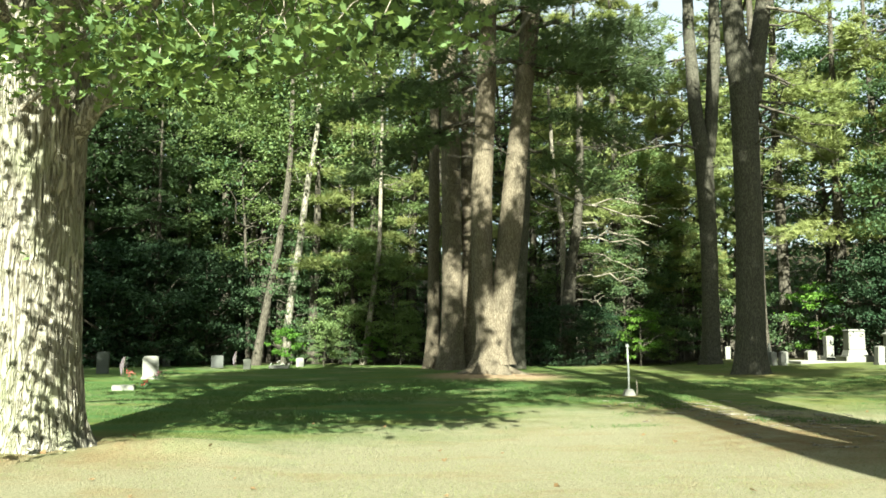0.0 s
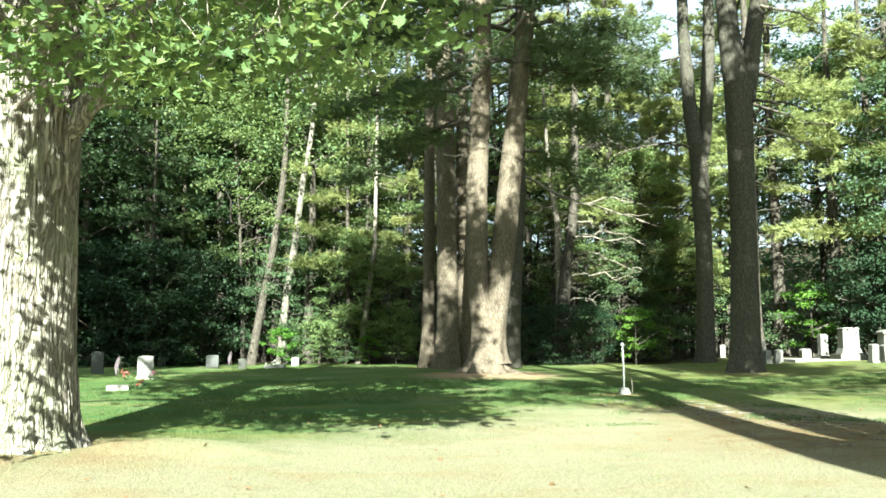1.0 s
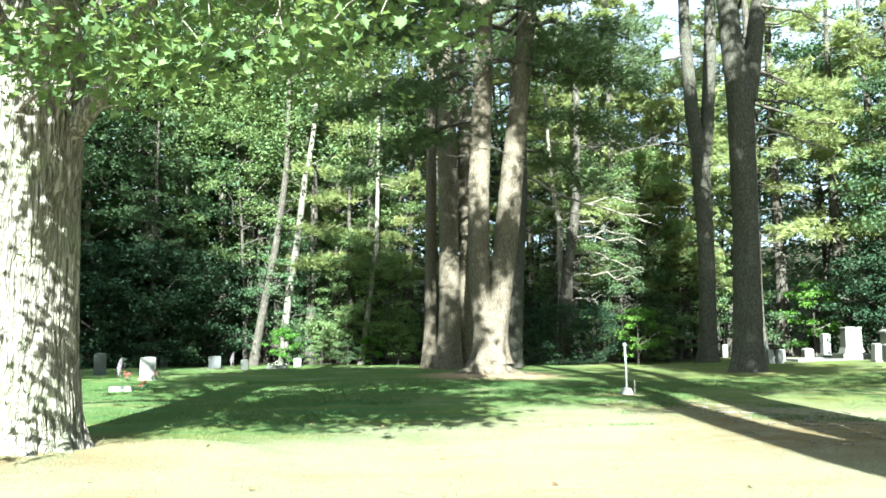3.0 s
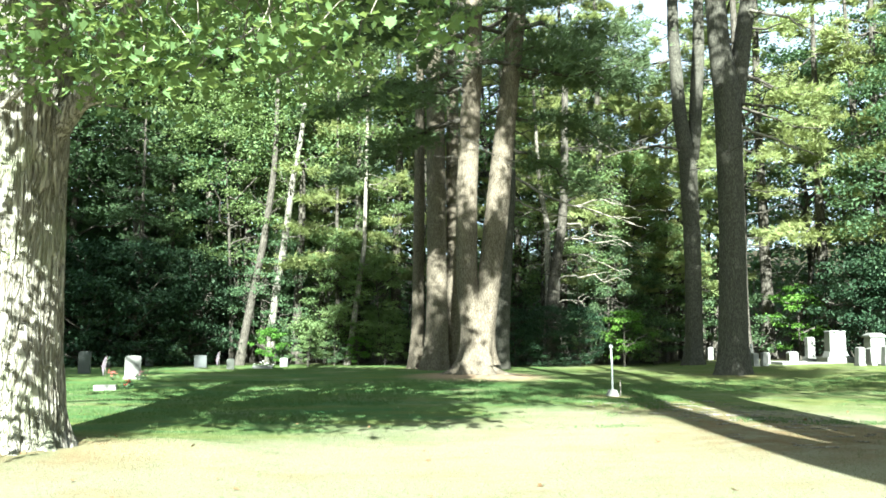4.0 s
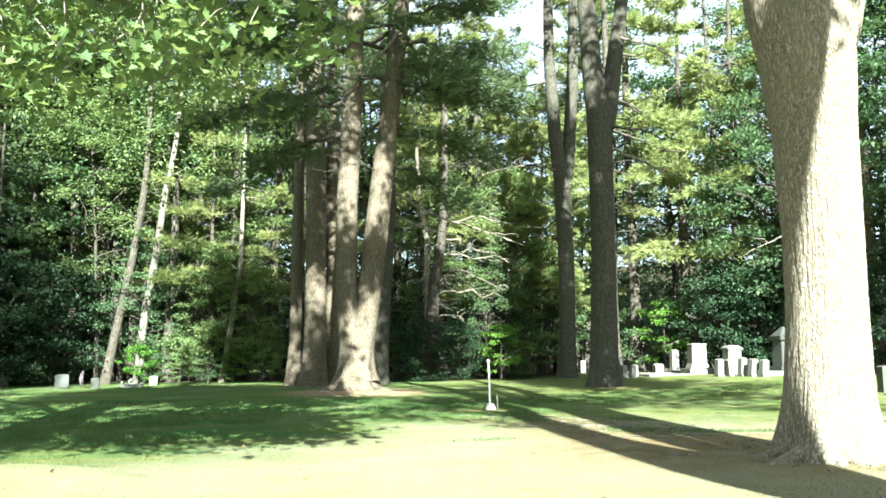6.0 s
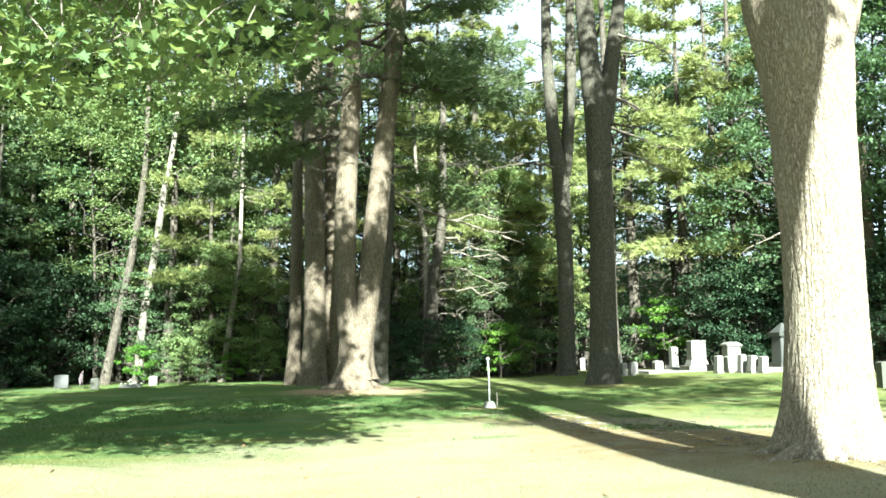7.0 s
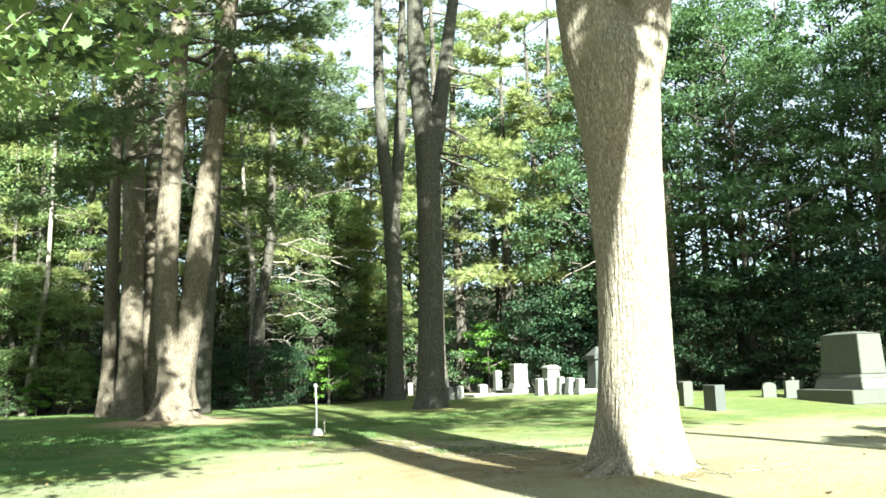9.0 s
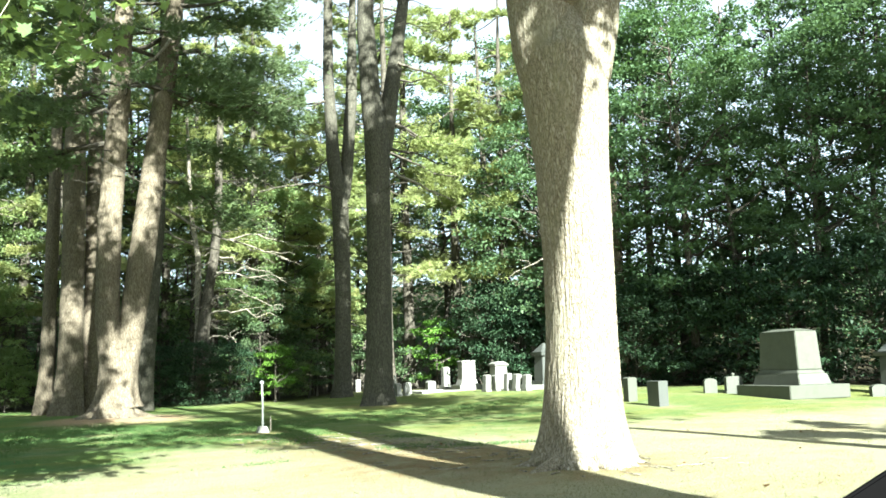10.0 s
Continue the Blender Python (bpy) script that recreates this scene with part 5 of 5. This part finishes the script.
def build_flag(x, y, lean):
    t = thing("flag", "small striped red and white flag on a thin stick", "flag", (x, y, gz(x, y)), 20, "grave flags")
    part("stick", Geo().tube([(0, 0, 0), (0, 0, 0.4), (lean, 0, 0.8)], [0.006, 0.006, 0.005], 6).mesh("stick", True), M_DEAD, t)
    u, v = np.meshgrid(np.linspace(0, 1, 10), np.linspace(0, 1, 8))
    fx = lean * 0.8 - 0.02 - 0.19 * u * (0.8 - 0.35 * v)
    fz = 0.78 - 0.32 * v - 0.34 * u * u
    pts = np.stack([fx, 0.03 * np.sin(u * 7 + v * 3), fz], -1).reshape(-1, 3)
    i, j = np.arange(7)[:, None] * 10, np.arange(9)[None]
    part("cloth", Geo().add(pts, np.stack([i + j, i + j + 1, i + 11 + j, i + 10 + j], -1).reshape(-1, 4)).mesh("cloth", True), M_FLAG, t)


def flag_material():
    m, nt, p = mat_nodes("striped_cloth")
    w = nd(nt, "ShaderNodeTexWave", Scale=11.0)
    w.bands_direction = "Z"
    nt.links.new(coords(nt), w.inputs["Vector"])
    nt.links.new(ramp(nt, w.outputs["Color"], [(0.45, (0.13, 0.13, 0.14)), (0.55, (0.05, 0.015, 0.022))]), p.inputs["Base Color"])
    p.inputs["Roughness"].default_value = 0.9
    return m


M_FLAG = flag_material()
build_flag(-10.9, 28.6, 0.05)
build_flag(-9.1, 36.8, 0.03)


def build_flowers(x, y, label, colour, wide, count):
    t = thing("flower_bunch", label, "flowers", (x, y, gz(x, y)), 0, "grave flowers")
    g, b = Geo(), Geo()
    c = np.stack([rng.normal(size=count) * wide, rng.normal(size=count) * wide * 0.6, rng.uniform(0.1, 0.34, count)], -1)
    for q in c:
        g.tube([(q[0] * 0.3, q[1] * 0.3, 0), q], [0.006, 0.004], 4)
    clump_leaves(g, c * np.array([1, 1, 0.6]), np.full(count, 0.1), 8, 0.09)
    clump_leaves(b, c, np.full(count, 0.04), 10, 0.04)
    part("foliage", g, M_DARK_LEAF, t)
    part("crown", b, plain("petals", colour, 0.7), t, "bright petals")


build_flowers(-10.6, 28.4, "red and pink flowers before a headstone", (0.45, 0.10, 0.09), 0.14, 8)
build_flowers(-9.6, 28.3, "dark leafy plant before a headstone", (0.25, 0.05, 0.10), 0.16, 12)
build_flowers(-8.1, 22.9, "small red flowers beside a flush marker", (0.6, 0.06, 0.06), 0.10, 7)
build_flowers(-7.6, 39.4, "white flowers on a low grave", (0.75, 0.72, 0.68), 0.28, 12)
stake = thing("stake", "thin weathered stake beside the standpipe", "stake", (4.68, 20.3, gz(4.68, 20.3) - 0.05))
part("rod", Geo().tube([(0, 0, 0), (0.01, 0, 0.2), (0, 0, 0.42)], [0.016, 0.015, 0.012], 8).mesh("rod", True), M_DEAD, stake)


def build_car_door():
    """The sill of the open car window beside the camera."""
    t = thing("car_door", "black-edged sill of an open car window", "car door", (0.72, 0.6, 0))
    m_rub, m_paint = plain("black_rubber", (0.0015, 0.0013, 0.0015), 0.8), plain("car_paint", (0.014, 0.03, 0.027), 0.4)
    for m in (m_rub, m_paint):
        m.node_tree.nodes["Principled BSDF"].inputs["Specular IOR Level"].default_value = 0.05
    along = Vector((0.0562, -0.0321, 0.0386)).normalized()
    mid = Vector((0.8600, 0.7408, 1.45 - 0.174)) - Vector((0.72, 0.6, 0))
    a, b = mid - along * 0.03, mid + along * 0.6
    down = Vector((0.0, 0.0, -1.0))
    out = along.cross(down).normalized()
    for name, lo, hi, thick, m in (("window_seal", 0.0, 0.05, 0.012, m_rub), ("door_panel", 0.05, 1.3, 0.03, m_paint)):
        bm = bmesh.new()
        vs = [bm.verts.new(p + down * k + out * o) for p in (a, b) for k in (lo, hi) for o in (0, thick)]
        for q in ((0, 1, 3, 2), (4, 6, 7, 5), (0, 4, 5, 1), (2, 3, 7, 6), (0, 2, 6, 4), (1, 5, 7, 3)):
            bm.faces.new([vs[k] for k in q])
        bmesh.ops.recalc_face_normals(bm, faces=bm.faces)
        bmesh.ops.bevel(bm, geom=list(bm.edges), offset=0.003, segments=2, affect="EDGES")
        part(name, bm, m, t)


build_car_door()


def build_green_grass():
    """Longer tufts where the lawn stays moist, thinning out towards the dry strip by the road."""
    n = 110000
    y = 13.5 + 14.0 * rng.random(n) ** 1.1
    x = rng.uniform(-0.52, 0.75, n) * y
    clump = lattice_noise(np.stack([x * 0.9, y * 0.9, 0 * x], -1), 23)
    broad = lattice_noise(np.stack([x * 0.28, y * 0.5, 0 * x], -1), 5)
    moist = np.clip((y - 16.5 - 0.55 * np.maximum(x, -3)) / 4.0, -1, 1) * 0.32 + 0.9 * (broad - 0.5)
    keep = clump + 0.2 * rng.random(n) + moist > 0.66
    x, y = x[keep], y[keep]
    c = np.stack([x, y, ground_z(x, y) - 0.005], -1)
    g = Geo()
    needles(g, c, np.stack([rng.normal(size=len(x)) * 0.45, rng.normal(size=len(x)) * 0.45, np.ones(len(x))], -1), 0.06, 0.009, 2)
    me = g.mesh("grass")
    me.materials.append(leaf("green_blades", (0.025, 0.07, 0.022), (0.095, 0.16, 0.05), (0.12, 0.17, 0.04), 0.35, 0.7))
    tagged(new("grass", me), "longer green grass in tufts on the shaded lawn", "grass", kind="stuff")


build_green_grass()


def build_twigs():
    """Dead sticks and needle litter that lie about under the trees."""
    g = Geo()
    for _ in range(190):
        y = rng.uniform(8.6, 18.5)
        x = 7.4 - 0.27 * (y - 8) + rng.normal() * 0.85
        a, k = rng.uniform(0, math.pi), rng.uniform(0.08, 0.42)
        f = np.linspace(-0.5, 0.5, 5)
        px, py = x + k * f * math.cos(a) + 0.03 * np.sin(f * 5), y + k * f * math.sin(a)
        g.tube(np.stack([px, py, ground_z(px, py) + 0.012], -1), np.linspace(0.011, 0.004, 5), 5)
    me = g.mesh("twigs", True)
    me.materials.append(M_DEAD)
    tagged(new("twigs", me), "dry brown sticks scattered on the litter", "twigs", kind="stuff")


build_twigs()
